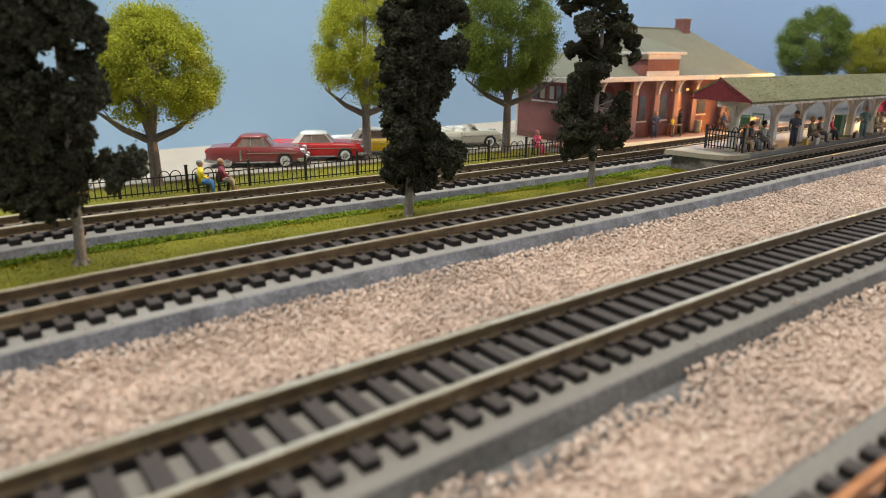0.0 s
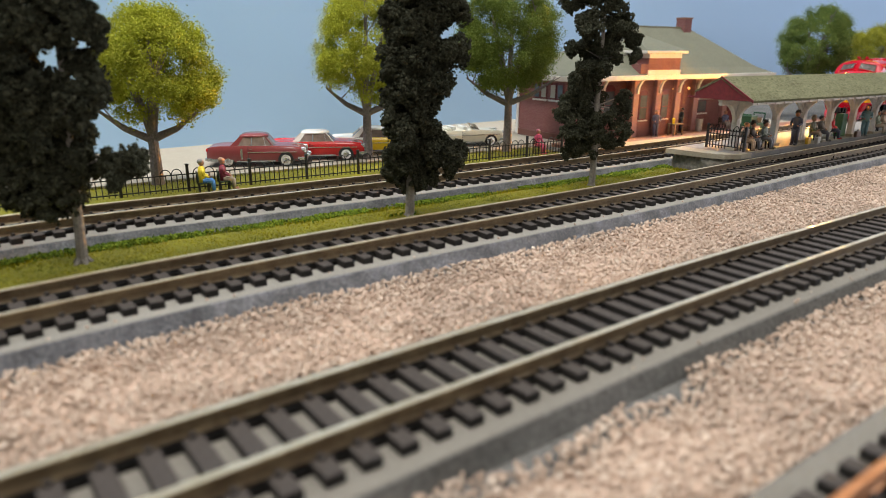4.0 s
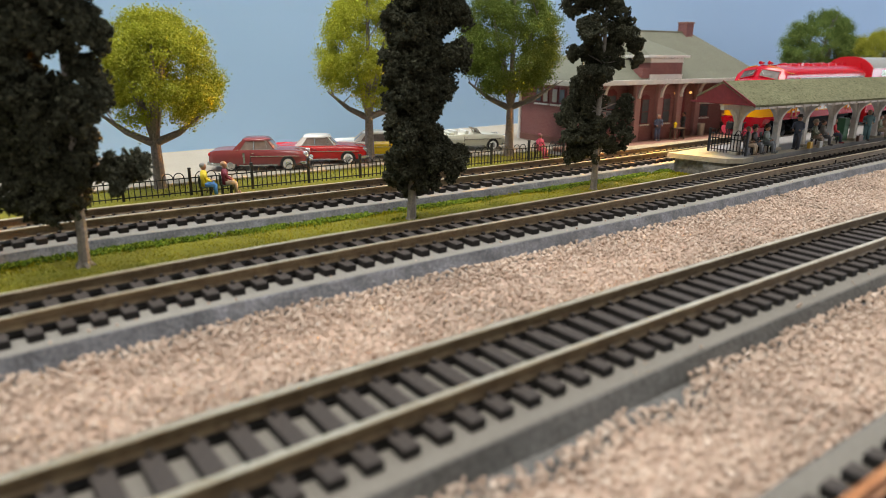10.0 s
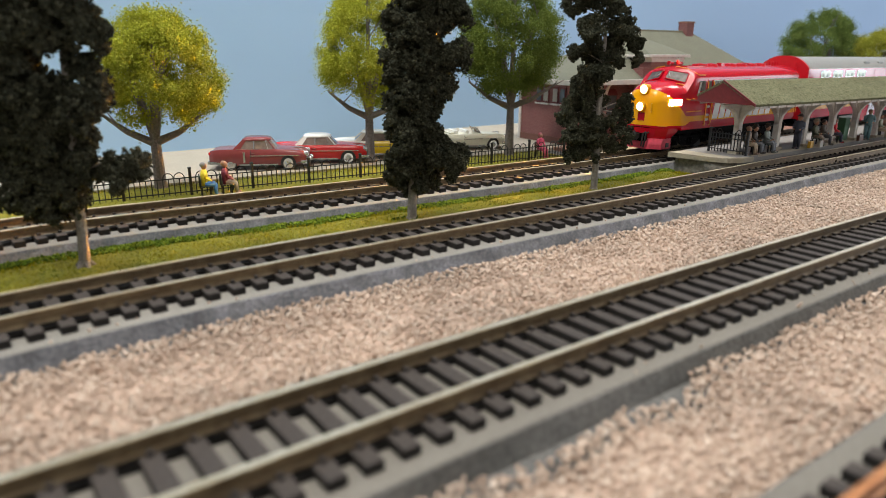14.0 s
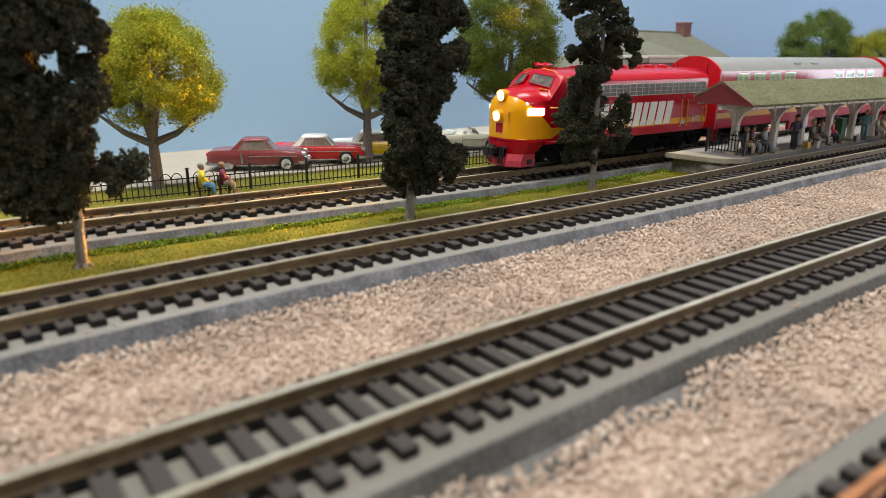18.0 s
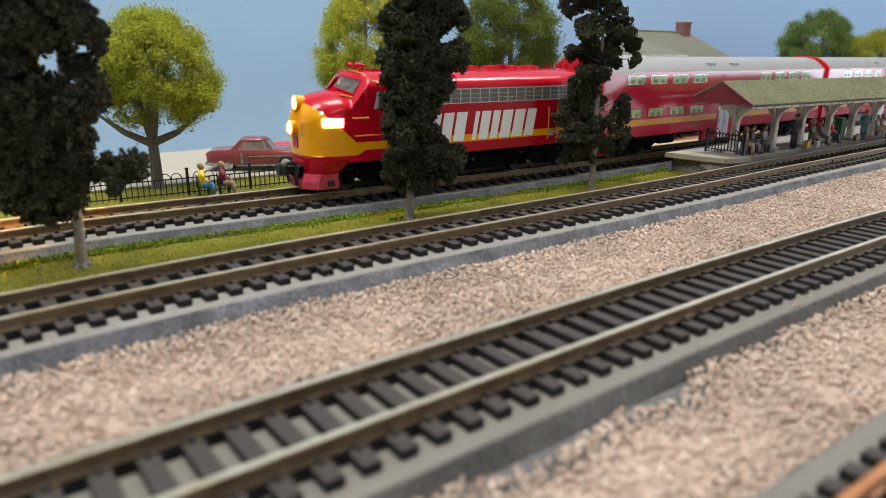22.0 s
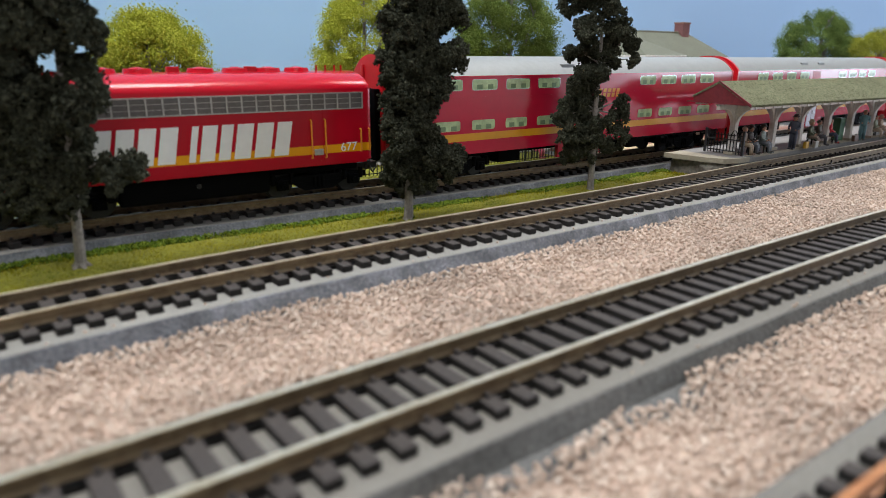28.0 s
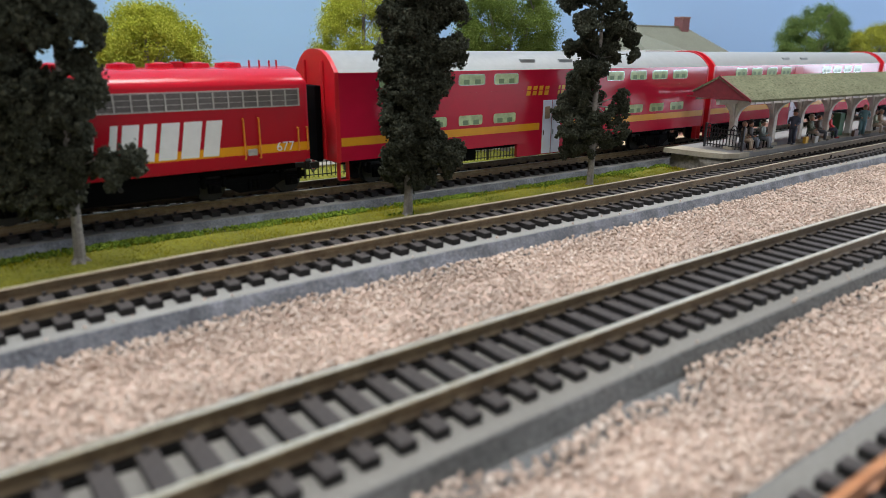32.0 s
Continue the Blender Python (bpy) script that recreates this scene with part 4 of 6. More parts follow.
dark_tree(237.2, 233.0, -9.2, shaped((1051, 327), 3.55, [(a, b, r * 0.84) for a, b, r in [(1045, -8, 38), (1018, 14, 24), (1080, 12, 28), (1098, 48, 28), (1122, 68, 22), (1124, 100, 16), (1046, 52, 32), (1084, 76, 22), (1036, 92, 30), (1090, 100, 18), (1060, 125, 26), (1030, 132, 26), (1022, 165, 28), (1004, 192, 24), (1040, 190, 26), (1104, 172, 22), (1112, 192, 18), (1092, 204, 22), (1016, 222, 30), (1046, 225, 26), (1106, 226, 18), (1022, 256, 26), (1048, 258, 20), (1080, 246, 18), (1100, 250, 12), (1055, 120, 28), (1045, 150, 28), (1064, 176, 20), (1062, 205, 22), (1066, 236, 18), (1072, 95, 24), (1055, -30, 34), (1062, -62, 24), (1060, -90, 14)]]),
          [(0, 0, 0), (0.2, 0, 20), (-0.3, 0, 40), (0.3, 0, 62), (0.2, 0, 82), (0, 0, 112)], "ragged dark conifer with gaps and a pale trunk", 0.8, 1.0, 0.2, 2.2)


def leafy_tree(x, y, z, height, fork, rx, rz_, cz, foliage, words, seed, count=9000, lean=0.0, taper=0.0, gaps=-0.17):
    t = thing("deciduous_tree", x, y, z, words, "tree", "park trees")
    r = np.random.default_rng(seed)
    bm = bmesh.new()
    tube(bm, (0, 0, -0.3), (0, 0, fork), 3.1, 2.3, 12)
    for k in range(6):
        a = k * 1.05 + seed
        tube(bm, (0, 0, 2.5), (math.cos(a) * 4.2, math.sin(a) * 4.2, -0.4), 1.6, 0.4, 6)
    tips = []
    limbs = [(-1, 0.14), (1, 0.12), (-0.45, 0.7), (0.5, 0.75), (0.05, 0.95), (0.3, 0.45), (-0.3, 0.5)]
    side = Vector((math.cos(radians(TURN)), math.sin(radians(TURN)), 0))
    back = Vector((-side.y, side.x, 0))
    for i, (sx, up) in enumerate(limbs):
        b = side * (sx * rx * 0.78) + back * (r.uniform(-0.6, 0.6) * rx * (1 - abs(sx) * 0.7)) + Vector((0, 0, cz + rz_ * (up * 2 - 1) * 0.85))
        a = Vector((0, 0, fork - 1.5 + i * 0.6))
        m = a.lerp(b, 0.5) + Vector((0, 0, -2.0 if abs(sx) > 0.8 else 2.0))
        tube(bm, a, m, 2.1, 1.5, 8)
        tube(bm, m, b, 1.5, 0.5, 7)
        for q in range(4):
            c = m.lerp(b, 0.3 + 0.2 * q)
            e = c + Vector((r.uniform(-9, 9), r.uniform(-9, 9), r.uniform(2, 12)))
            tube(bm, c, e, 0.5, 0.2, 5)
            tips.append(np.array(e))
    part("trunk", bm, M["bark_dark"], t, "grey-brown forked trunk and limbs")
    # foliage: small clumps round the outside of the crown, with gaps
    n = 260
    d = r.normal(size=(n, 3))
    d /= np.linalg.norm(d, axis=1, keepdims=True)
    rad = r.uniform(0.45, 1.0, n) ** 0.45
    cen = d * rad[:, None] * np.array([rx, rx * 0.92, rz_])
    cen[:, 2] = np.where(cen[:, 2] < 0, cen[:, 2] * 0.82, cen[:, 2])
    cen[:, :2] *= (1 + taper * 0.35 - taper * np.clip(cen[:, 2] / rz_ * 0.5 + 0.5, 0, 1))[:, None]
    cen[:, :2] += np.array([side.x, side.y]) * lean
    cen[:, 2] += cz
    wob = np.array([noise.noise(Vector(q * 0.05 + np.array([seed * 3.0, 0, 0]))) for q in cen])
    cen = cen[wob > gaps]
    k = len(cen)
    per = int(count * 1.7) // k
    p = np.repeat(cen, per, 0) + rng.normal(size=(k * per, 3)) * np.array([2.7, 2.7, 2.2]) * (rx / 33)
    v, f = flakes(p, rng.uniform(0.5, 1.15, k * per))
    v2, f2 = lumps(np.repeat(cen, 70, 0) + rng.normal(size=(k * 70, 3)) * 2.3, rng.uniform(0.3, 0.75, k * 70), 0.7, 0.3, (OCT_V, OCT_F))
    soup("crown", np.concatenate([v, v2]), np.concatenate([f, f2 + len(v)]).tolist(), foliage, t)
    return t


leafy_tree(53, 347.3, -9.2, 95, 24, 31, 29, 56, M["foam_yellow"], "round yellow-green model tree with a forked trunk", 3, 46000, 5.0, 0.5)
leafy_tree(179.9, 369.6, -9.2, 105, 29, 32, 38, 66, M["foam_yellow"], "tall yellow-green tree beside parked cars", 5, 44000, 2.0, 0.3)
leafy_tree(273.0, 348.5, -9.2, 113, 33, 36, 42, 74, M["foam_green"], "large mid-green tree beside the station", 8, 62000, -2.0, 0.2, -0.42)
leafy_tree(699, 388, -9.8, 110, 30, 36, 38, 72, M["foam_far"], "round green tree behind the platform roof", 11, 60000, 0.0, 0.0, -0.4)
leafy_tree(872, 408, -9.8, 100, 30, 38, 34, 62, M["foam_olive"], "olive-green tree behind the platform roof", 12, 60000, 0.0, 0.0, -0.4)


# ---- iron fence along the park ----
def iron_fence(x0, x1, y, z, words, along="x", post_gap=29.5, h=11.0):
    t = thing("iron_fence", x0, y, z, words, "fence", rz=0.0 if along == "x" else 90.0)
    L = x1 - x0
    for zz in (1.4, h * 0.74):
        part("rail", boxed(0, L, -0.22, 0.22, zz - 0.25, zz + 0.25), M["black"], t)
    n = max(1, round(L / post_gap))
    post = hoop = None
    for i in range(n + 1):
        x = L * i / n
        if post is None:
            post = part("post", box(boxed(-0.6, 0.6, -0.6, 0.6, -0.3, h + 1.6, 0.12), -0.8, 0.8, -0.8, 0.8, h + 1.4, h + 2.0, 0.15), M["black"], t)
        else:
            share("post", post, t, x, 0, 0)
    bay = L / n
    pitch = bay / 12.0
    picket = None
    for i in range(n):
        for k in range(1, 12):
            x = i * bay + k * pitch
            if k in (2, 4, 8, 10):
                if hoop is None:
                    bm = bmesh.new()
                    w = pitch * 0.95
                    wire(bm, [(-w * math.cos(a), 0, h * 0.74 + w * 1.15 * math.sin(a)) for a in np.linspace(0, math.pi, 9)], 0.24, 5)
                    hoop = part("hoop", bm, M["black"], t)
                    hoop.matrix_basis = at(x, 0, 0)
                else:
                    share("hoop", hoop, t, x, 0, 0)
            if picket is None:
                picket = part("picket", boxed(-0.2, 0.2, -0.2, 0.2, 0.2, h * 0.76), M["black"], t)
                picket.matrix_basis = at(x, 0, 0)
            else:
                share("picket", picket, t, x, 0, 0)
    return t


iron_fence(-55.5, 298.5, 322.8, -8.5, "black iron fence with hooped pickets along the grass")
iron_fence(332, 352, 313, -8.5, "short black iron fence return by the station", along="y", post_gap=20)

# ---- small painted figures: plain, one mesh each ----
FIG = {}


def figure(x, y, z, turn, sit, top, legs, words, hair=(0.05, 0.04, 0.035), scale=1.0, hat=False, case=None):
    bm = bmesh.new()
    k = 20.0 / 21.0
    if sit:
        for s in (-1.2, 1.2):
            tube(bm, (0, s, 5.4), (4.6, s * 1.1, 5.4), 1.35, 1.1, 8, 1)
            tube(bm, (4.6, s * 1.1, 5.4), (4.9, s * 1.1, 0.4), 1.0, 0.75, 8, 1)
            box(bm, 4.2, 7.0, s * 1.1 - 0.7, s * 1.1 + 0.7, 0, 0.9, 0.25, 2)
        zb = 4.8
    else:
        for s in (-1.1, 1.1):
            tube(bm, (0, s, 0.6), (0, s * 0.95, 10), 0.95, 1.4, 8, 1)
            box(bm, -0.9, 2.0, s - 0.7, s + 0.7, 0, 1.0, 0.25, 2)
        zb = 9.4
    body = [[(math.cos(a) * rx_, math.sin(a) * ry_, zb + h) for a in np.linspace(0, 2 * math.pi, 12, endpoint=False)] for h, rx_, ry_ in ((0, 1.6, 2.1), (2.5, 1.5, 2.0), (5.2, 1.7, 2.5), (6.8, 1.4, 2.6), (7.6, 0.8, 1.2))]
    b2 = loft(body)
    me = bpy.data.meshes.new("tmp")
    b2.to_mesh(me)
    b2.free()
    bm.from_mesh(me)
    bpy.data.meshes.remove(me)
    for s in (-1, 1):
        tube(bm, (0, s * 2.5, zb + 6.6), (0.6, s * 3.1, zb + 3.6), 0.85, 0.7, 7, 0)
        tube(bm, (0.6, s * 3.1, zb + 3.6), (2.9, s * 2.0, zb + 2.4), 0.7, 0.5, 7, 0)
        ball(bm, (3.2, s * 1.9, zb + 2.4), 0.6, 1, (1, 1, 1), 3)
    ball(bm, (0.2, 0, zb + 9.1), 1.5, 2, (0.95, 0.9, 1.1), 3)
    ball(bm, (-0.25, 0, zb + 9.7), 1.5, 2, (0.95, 0.98, 0.9), 2)
    if hat:
        tube(bm, (0, 0, zb + 10.2), (0, 0, zb + 10.5), 2.2, 2.2, 12, 2)
        tube(bm, (0, 0, zb + 10.5), (0, 0, zb + 11.8), 1.4, 1.2, 12, 2)
    key = (top, legs, hair)
    if key not in FIG:
        FIG[key] = [plain("figure_top", shade(top, 1.7), 0.6, 0, 900, 0.15), plain("figure_legs", shade(legs, 1.7), 0.6, 0, 900, 0.15), plain("figure_dark", hair, 0.6, 0, 900, 0.1)]
    mats = FIG[key] + [M["flesh"]]
    ob = part("figurine", bm, mats, None, smooth=True)
    ob.matrix_basis = at(x, y, z, 0, 0, turn) @ Matrix.Scale(scale, 4)
    return tagged(ob, words, "figurine", "platform figurines")


M["flesh"] = plain("figure_flesh_paint", (0.45, 0.23, 0.15), 0.6)
M["wood"] = plain("bench_wood", (0.12, 0.075, 0.045), 0.6, 0, 900, 0.25, 0.3)
M["bench_green"] = plain("bench_dark_green", (0.02, 0.045, 0.03), 0.5)


def bench(x, y, z, turn, length, mat, words, group="benches"):
    t = thing("bench", x, y, z, words, "bench", group, rz=turn)
    for i in range(3):
        part("seat_slat", boxed(-0.4 + i * 1.5, 0.8 + i * 1.5, -length / 2, length / 2, 4.3, 4.9, 0.1), mat, t)
    for i in range(3):
        part("back_slat", boxed(-1.1 - i * 0.15, -0.7 - i * 0.15, -length / 2, length / 2, 5.6 + i * 1.5, 6.7 + i * 1.5, 0.1), mat, t)
    for s in (-1, 1):
        for px in (-0.6, 3.4):
            part("leg", boxed(px - 0.35, px + 0.35, s * (length / 2 - 1) - 0.35, s * (length / 2 - 1) + 0.35, 0, 4.4), M["black"], t)
        part("back_post", boxed(-1.5, -1.0, s * (length / 2 - 1) - 0.3, s * (length / 2 - 1) + 0.3, 4.0, 10.0), M["black"], t)
    return t


# the park bench by the track fence: both look along the fence
PZ = -8.5
bench(66.5, 316.2, PZ, -8, 6.5, M["bench_green"], "small dark green park seat by the fence")
bench(76.0, 315.8, PZ, -8, 6.5, M["bench_green"], "small dark green park seat beside its twin")
figure(67.5, 316.2, PZ + 0.1, -8, True, (0.70, 0.42, 0.03), (0.05, 0.16, 0.38), "seated figurine in a yellow shirt and blue trousers", (0.25, 0.24, 0.23))
figure(77.0, 315.8, PZ + 0.1, -10, True, (0.12, 0.015, 0.03), (0.20, 0.16, 0.12), "seated figurine in a maroon top by the fence", (0.35, 0.2, 0.13))
bench(284, 330.5, PZ, -80, 7, M["wood"], "small brown park bench behind the fence")
figure(284, 330.0, PZ + 0.1, -80, True, (0.45, 0.06, 0.13), (0.32, 0.05, 0.09), "seated figurine all in pink behind the fence", (0.5, 0.12, 0.16))


# ---- parked cars ----
def saloon(x, y, z, turn, lower, upper, words, hard_top=True, front=None, fins=True, long=1.03, tall=1.04):
    """A rounded 1950s car; local x runs forward."""
    t = thing("parked_car", x, y, z, words, "car", "parked cars", rz=turn)
    t.matrix_basis = t.matrix_basis @ Matrix.Diagonal((long, 1.03, tall, 1))
    L, W = 28.0, 10.2

    def cs(px, w, z0, z1, crown):
        """Half-rounded section: sill, bulging flank, fender top and a lower middle."""
        half = [(w * 0.90, z0), (w * 0.99, z0 + (z1 - z0) * 0.22), (w, z0 + (z1 - z0) * 0.55), (w * 0.97, z0 + (z1 - z0) * 0.8), (w * 0.89, z1 - 0.12), (w * 0.80, z1), (w * 0.62, z1 + crown * 0.4), (w * 0.3, z1 + crown)]
        return [(px, -a, b) for a, b in half] + [(px, a, b) for a, b in reversed(half)]
    tail = 0.9 if fins else 0.25
    prof = [(-L, 8.4, 4.4, 8.6, 0.0), (-L + 0.7, 9.2, 3.4, 9.9 + tail, -tail), (-L + 3, 9.8, 2.9, 10.4 + tail, -tail), (-20, 10.1, 2.8, 10.9 + tail * 0.6, -tail * 0.5), (-13, W, 2.7, 11.0, 0.0), (-4, W, 2.6, 11.0, 0.1), (6, W, 2.6, 11.0, 0.1), (10, W, 2.6, 11.0, 0.3), (16, 10.1, 2.7, 10.8, 0.25), (22, 9.9, 2.8, 10.5, -0.1), (25.4, 9.6, 3.0, 10.0, -0.4), (27.2, 9.1, 3.6, 9.3, -0.6), (L, 8.3, 4.4, 8.3, -0.5)]
    split = 6 if front else len(prof)
    body = part("body", loft([cs(*p) for p in prof[:split]]), lower, t, smooth=True)
    body.modifiers.new("edges", "EDGE_SPLIT").split_angle = radians(50)
    if front:
        part("front_body", loft([cs(*p) for p in prof[split - 1:]]), front, t, "bright yellow front half", smooth=True).modifiers.new("edges", "EDGE_SPLIT").split_angle = radians(50)
        part("flank_panel", boxed(-19, -4, -W - 0.06, W + 0.06, 3.4, 6.8, 0.3), front, t)
    # glazed cabin under a thin curved roof
    foot, crown = (-13.6, 9.6), (-8.0, 5.2)
    if hard_top:
        glass_secs = [[(foot[0], -8.3, 10.8), (foot[1], -8.3, 10.8), (foot[1] + 1.4, -4, 10.8), (foot[1] + 1.4, 4, 10.8), (foot[1], 8.3, 10.8), (foot[0], 8.3, 10.8), (foot[0] - 0.8, 4, 10.8), (foot[0] - 0.8, -4, 10.8)],
                      [(crown[0], -6.8, 15.6), (crown[1], -6.8, 15.6), (crown[1] + 0.9, -3.4, 15.6), (crown[1] + 0.9, 3.4, 15.6), (crown[1], 6.8, 15.6), (crown[0], 6.8, 15.6), (crown[0] - 0.5, 3.4, 15.6), (crown[0] - 0.5, -3.4, 15.6)]]
        part("cabin_glass", loft(glass_secs), M["car_glass"], t, "pale windows all round")
        roof = []
        for k, (lift, grow) in enumerate(((15.2, 0.5), (15.9, 0.45), (16.6, -0.7), (17.0, -2.6))):
            ring_ = []
            for i in range(24):
                a = 2 * math.pi * i / 24
                c, s_ = math.cos(a), math.sin(a)
                ring_.append(((crown[0] + crown[1]) / 2 + ((crown[1] - crown[0]) / 2 + 1.2 + grow) * math.copysign(abs(c) ** 0.55, c), (6.9 + grow) * math.copysign(abs(s_) ** 0.55, s_), lift))
            roof.append(ring_)
        part("roof", loft(roof), upper, t, smooth=True)
        for s in (-1, 1):
            for nm, a, b, wd in (("front_pillar", (foot[1], 8.35), (crown[1] + 0.2, 6.9), 0.34), ("centre_pillar", (-2.4, 8.45), (-2.2, 6.95), 0.3), ("front_vent_bar", (5.6, 8.42), (4.2, 6.95), 0.16)):
                part(nm, tube(bmesh.new(), (a[0], s * a[1], 10.7), (b[0], s * b[1], 15.7), wd, wd, 6), M["chrome"] if nm != "front_pillar" else upper, t)
            quarter = [[(foot[0] - 1.2, s * 8.45, 10.7), (foot[0] + 3.2, s * 8.5, 10.7), (crown[0] + 1.4, s * 7.0, 15.7), (crown[0] - 1.0, s * 6.95, 15.7)], [(foot[0] - 1.2, s * 7.7, 10.7), (foot[0] + 3.2, s * 7.8, 10.7), (crown[0] + 1.4, s * 6.3, 15.7), (crown[0] - 1.0, s * 6.3, 15.7)]]
            part("rear_pillar", loft(quarter), upper, t)
            part("window_sill_trim", boxed(foot[0] + 1, foot[1], s * 8.55 - 0.18, s * 8.55 + 0.18, 10.75, 11.1, 0.06), M["chrome"], t)
        part("windscreen_header", tube(bmesh.new(), (crown[1] + 1.0, -6.4, 15.5), (crown[1] + 1.0, 6.4, 15.5), 0.22, 0.22, 6), M["chrome"], t)
        part("windscreen_foot", wire(bmesh.new(), [(foot[1] + 0.1, -8.2, 11.0), (foot[1] + 1.6, -4, 11.1), (foot[1] + 1.6, 4, 11.1), (foot[1] + 0.1, 8.2, 11.0)], 0.2), M["chrome"], t)
        for px in (-6.5, 1.5):
            part("seat", boxed(px - 1.0, px + 1.0, -6.2, 6.2, 10.4, 13.0, 0.5), M["car_seat"], t)
    else:
        part("windscreen", loft([[(5.5, -7.2, 14.8), (5.5, 7.2, 14.8), (5.9, 7.2, 14.8), (5.9, -7.2, 14.8)], [(9, -7.8, 10.8), (9, 7.8, 10.8), (9.4, 7.8, 10.8), (9.4, -7.8, 10.8)]]), M["car_glass"], t)
        for px in (-9, -1):
            part("seat", boxed(px - 1.2, px + 1.2, -6.8, 6.8, 10.6, 13.4, 0.5), M["car_white"], t)
        part("folded_hood", boxed(-14.5, -10.5, -7.2, 7.2, 10.6, 12.4, 0.7), upper, t)
        part("steering_wheel", wire(bmesh.new(), [(4.2, -4 + 1.5 * math.cos(a), 12.2 + 1.5 * math.sin(a)) for a in np.linspace(0, 2 * math.pi, 13)], 0.2, 5), M["car_white"], t)
    for s in (-1, 1):
        part("side_trim", boxed(-4.5, 23.5, s * (W + 0.02) - 0.16, s * (W + 0.02) + 0.16, 7.5, 7.95, 0.08), M["chrome"], t)
        part("rocker_trim", boxed(-11, 11, s * 9.75 - 0.3, s * 9.75 + 0.3, 2.7, 3.4, 0.1), M["chrome"], t)
        part("door_seam", boxed(-4.35, -4.1, s * W - 0.05, s * W + 0.05, 3.6, 10.6), M["tyre"], t)
        part("door_handle", boxed(-3.6, -2.0, s * W - 0.1, s * W + 0.3, 9.0, 9.3, 0.08), M["chrome"], t)
        if fins:
            part("rear_flash", prism([(-26, 9.0), (-5.0, 7.5), (-5.0, 7.9), (-26, 9.8)], "y", *sorted((s * (W - 0.35), s * (W + 0.05)))), M["car_white"], t)
        else:
            part("scoop_trim", boxed(-8.6, -7.4, s * (W + 0.05) - 0.2, s * (W + 0.05) + 0.2, 4.2, 9.6, 0.1), M["chrome"], t, "upright chrome scoop behind the door")
            part("rear_gravel_shield", boxed(-26, -20.5, s * 9.75 - 0.3, s * 9.75 + 0.3, 3.0, 4.4, 0.2), M["chrome"], t)
        hl = tube(bmesh.new(), (L - 2.8, s * 7.3, 8.2), (L + 0.3, s * 7.3, 8.2), 1.75, 1.6, 16)
        lamp_rim = part("headlamp", hl, M["chrome"], t, "round chrome-rimmed headlamp")
        part("lens", ball(bmesh.new(), (L + 0.2, s * 7.3, 8.2), 1.3, 2, (0.4, 1, 1)), M["lens"], lamp_rim)
        part("tail_lamp", ball(bmesh.new(), (-L + 0.4, s * 8.6, 8.6 + tail), 0.8, 2, (0.8, 0.8, 1.2)), M["car_red"], t)
        for px in (-16.0, 17.0):
            skirted = px < 0 and not fins
            arch = [(px + 4.5 * math.cos(a), 3.4 + 4.5 * math.sin(a)) for a in np.linspace(0, math.pi, 13)] + [(px - 4.5, 2.6), (px + 4.5, 2.6)]
            if not skirted:
                # black half-disc drawn as the shade of a wheel opening that isn't cut
                part("wheel_arch_shade", prism(arch, "y", *sorted((s * 9.2, s * (W - 0.02)))), M["tyre"], t)
            out_ = 10.3 if not skirted else 9.7
            w = part("wheel", tube(bmesh.new(), (px, s * 8.2, 3.5), (px, s * out_, 3.5), 3.6, 3.45, 22), M["tyre"], t)
            part("whitewall", tube(bmesh.new(), (px, s * (out_ - 0.2), 3.5), (px, s * (out_ + 0.1), 3.5), 2.9, 2.8, 22), M["white"] if fins else M["lens"], w)
            part("hubcap", tube(bmesh.new(), (px, s * out_, 3.5), (px, s * (out_ + 0.45), 3.5), 1.9, 1.2, 16), M["chrome"], w)
    bm = box(bmesh.new(), L - 0.4, L + 1.6, -9.4, 9.4, 3.2, 5.0, 0.7)
    for s in (-1, 1):
        ball(bm, (L + 1.4, s * 4.6, 5.4), 1.25, 2, (1.2, 1, 0.9))
        box(bm, L - 4.0, L + 0.6, s * 9.3 - 0.5, s * 9.3 + 0.5, 3.2, 5.0, 0.4)
    part("front_bumper", bm, M["chrome"], t, "heavy chrome bumper with bullet guards")
    g = part("grille", boxed(L - 1.4, L - 0.1, -6.6, 6.6, 4.8, 8.0, 0.4), M["grille_dark"], t)
    for i in range(11):
        part("grille_tooth", boxed(L - 0.1, L + 0.35, -6.0 + i * 1.2 - 0.22, -6.0 + i * 1.2 + 0.22, 4.9, 7.9), M["chrome"], g)
    part("grille_bar", boxed(L - 0.1, L + 0.6, -6.8, 6.8, 6.3, 6.8, 0.1), M["chrome"], g)
    part("rear_bumper", box(boxed(-L - 1.2, -L + 0.4, -9.0, 9.0, 3.2, 5.0, 0.6), -L + 0.4, -L + 5, -9.7, -9.2, 3.2, 4.8, 0.2), M["chrome"], t)
    part("bonnet_ornament", boxed(20, L - 2.4, -0.35, 0.35, 10.3, 11.0, 0.2), M["chrome"], t)
    return t


M["car_glass"] = plain("car_window_tint", (0.25, 0.19, 0.165), 0.06, 0, 200, 0.25, 0, 0.8, 140)
M["car_seat"] = plain("car_seat_tan", (0.35, 0.28, 0.2), 0.7)
M["lens"] = plain("lamp_lens", (0.55, 0.54, 0.5), 0.35, 0, 300, 0.1)
M["tyre"] = plain("tyre_rubber", (0.02, 0.02, 0.02), 0.8)
M["maroon"] = plain("maroon_enamel", (0.235, 0.052, 0.054), 0.16, 0, 300, 0.05, 0, 0.6)
M["car_red"] = plain("bright_red_enamel", (0.55, 0.016, 0.018), 0.18, 0, 300, 0.05, 0, 0.6)
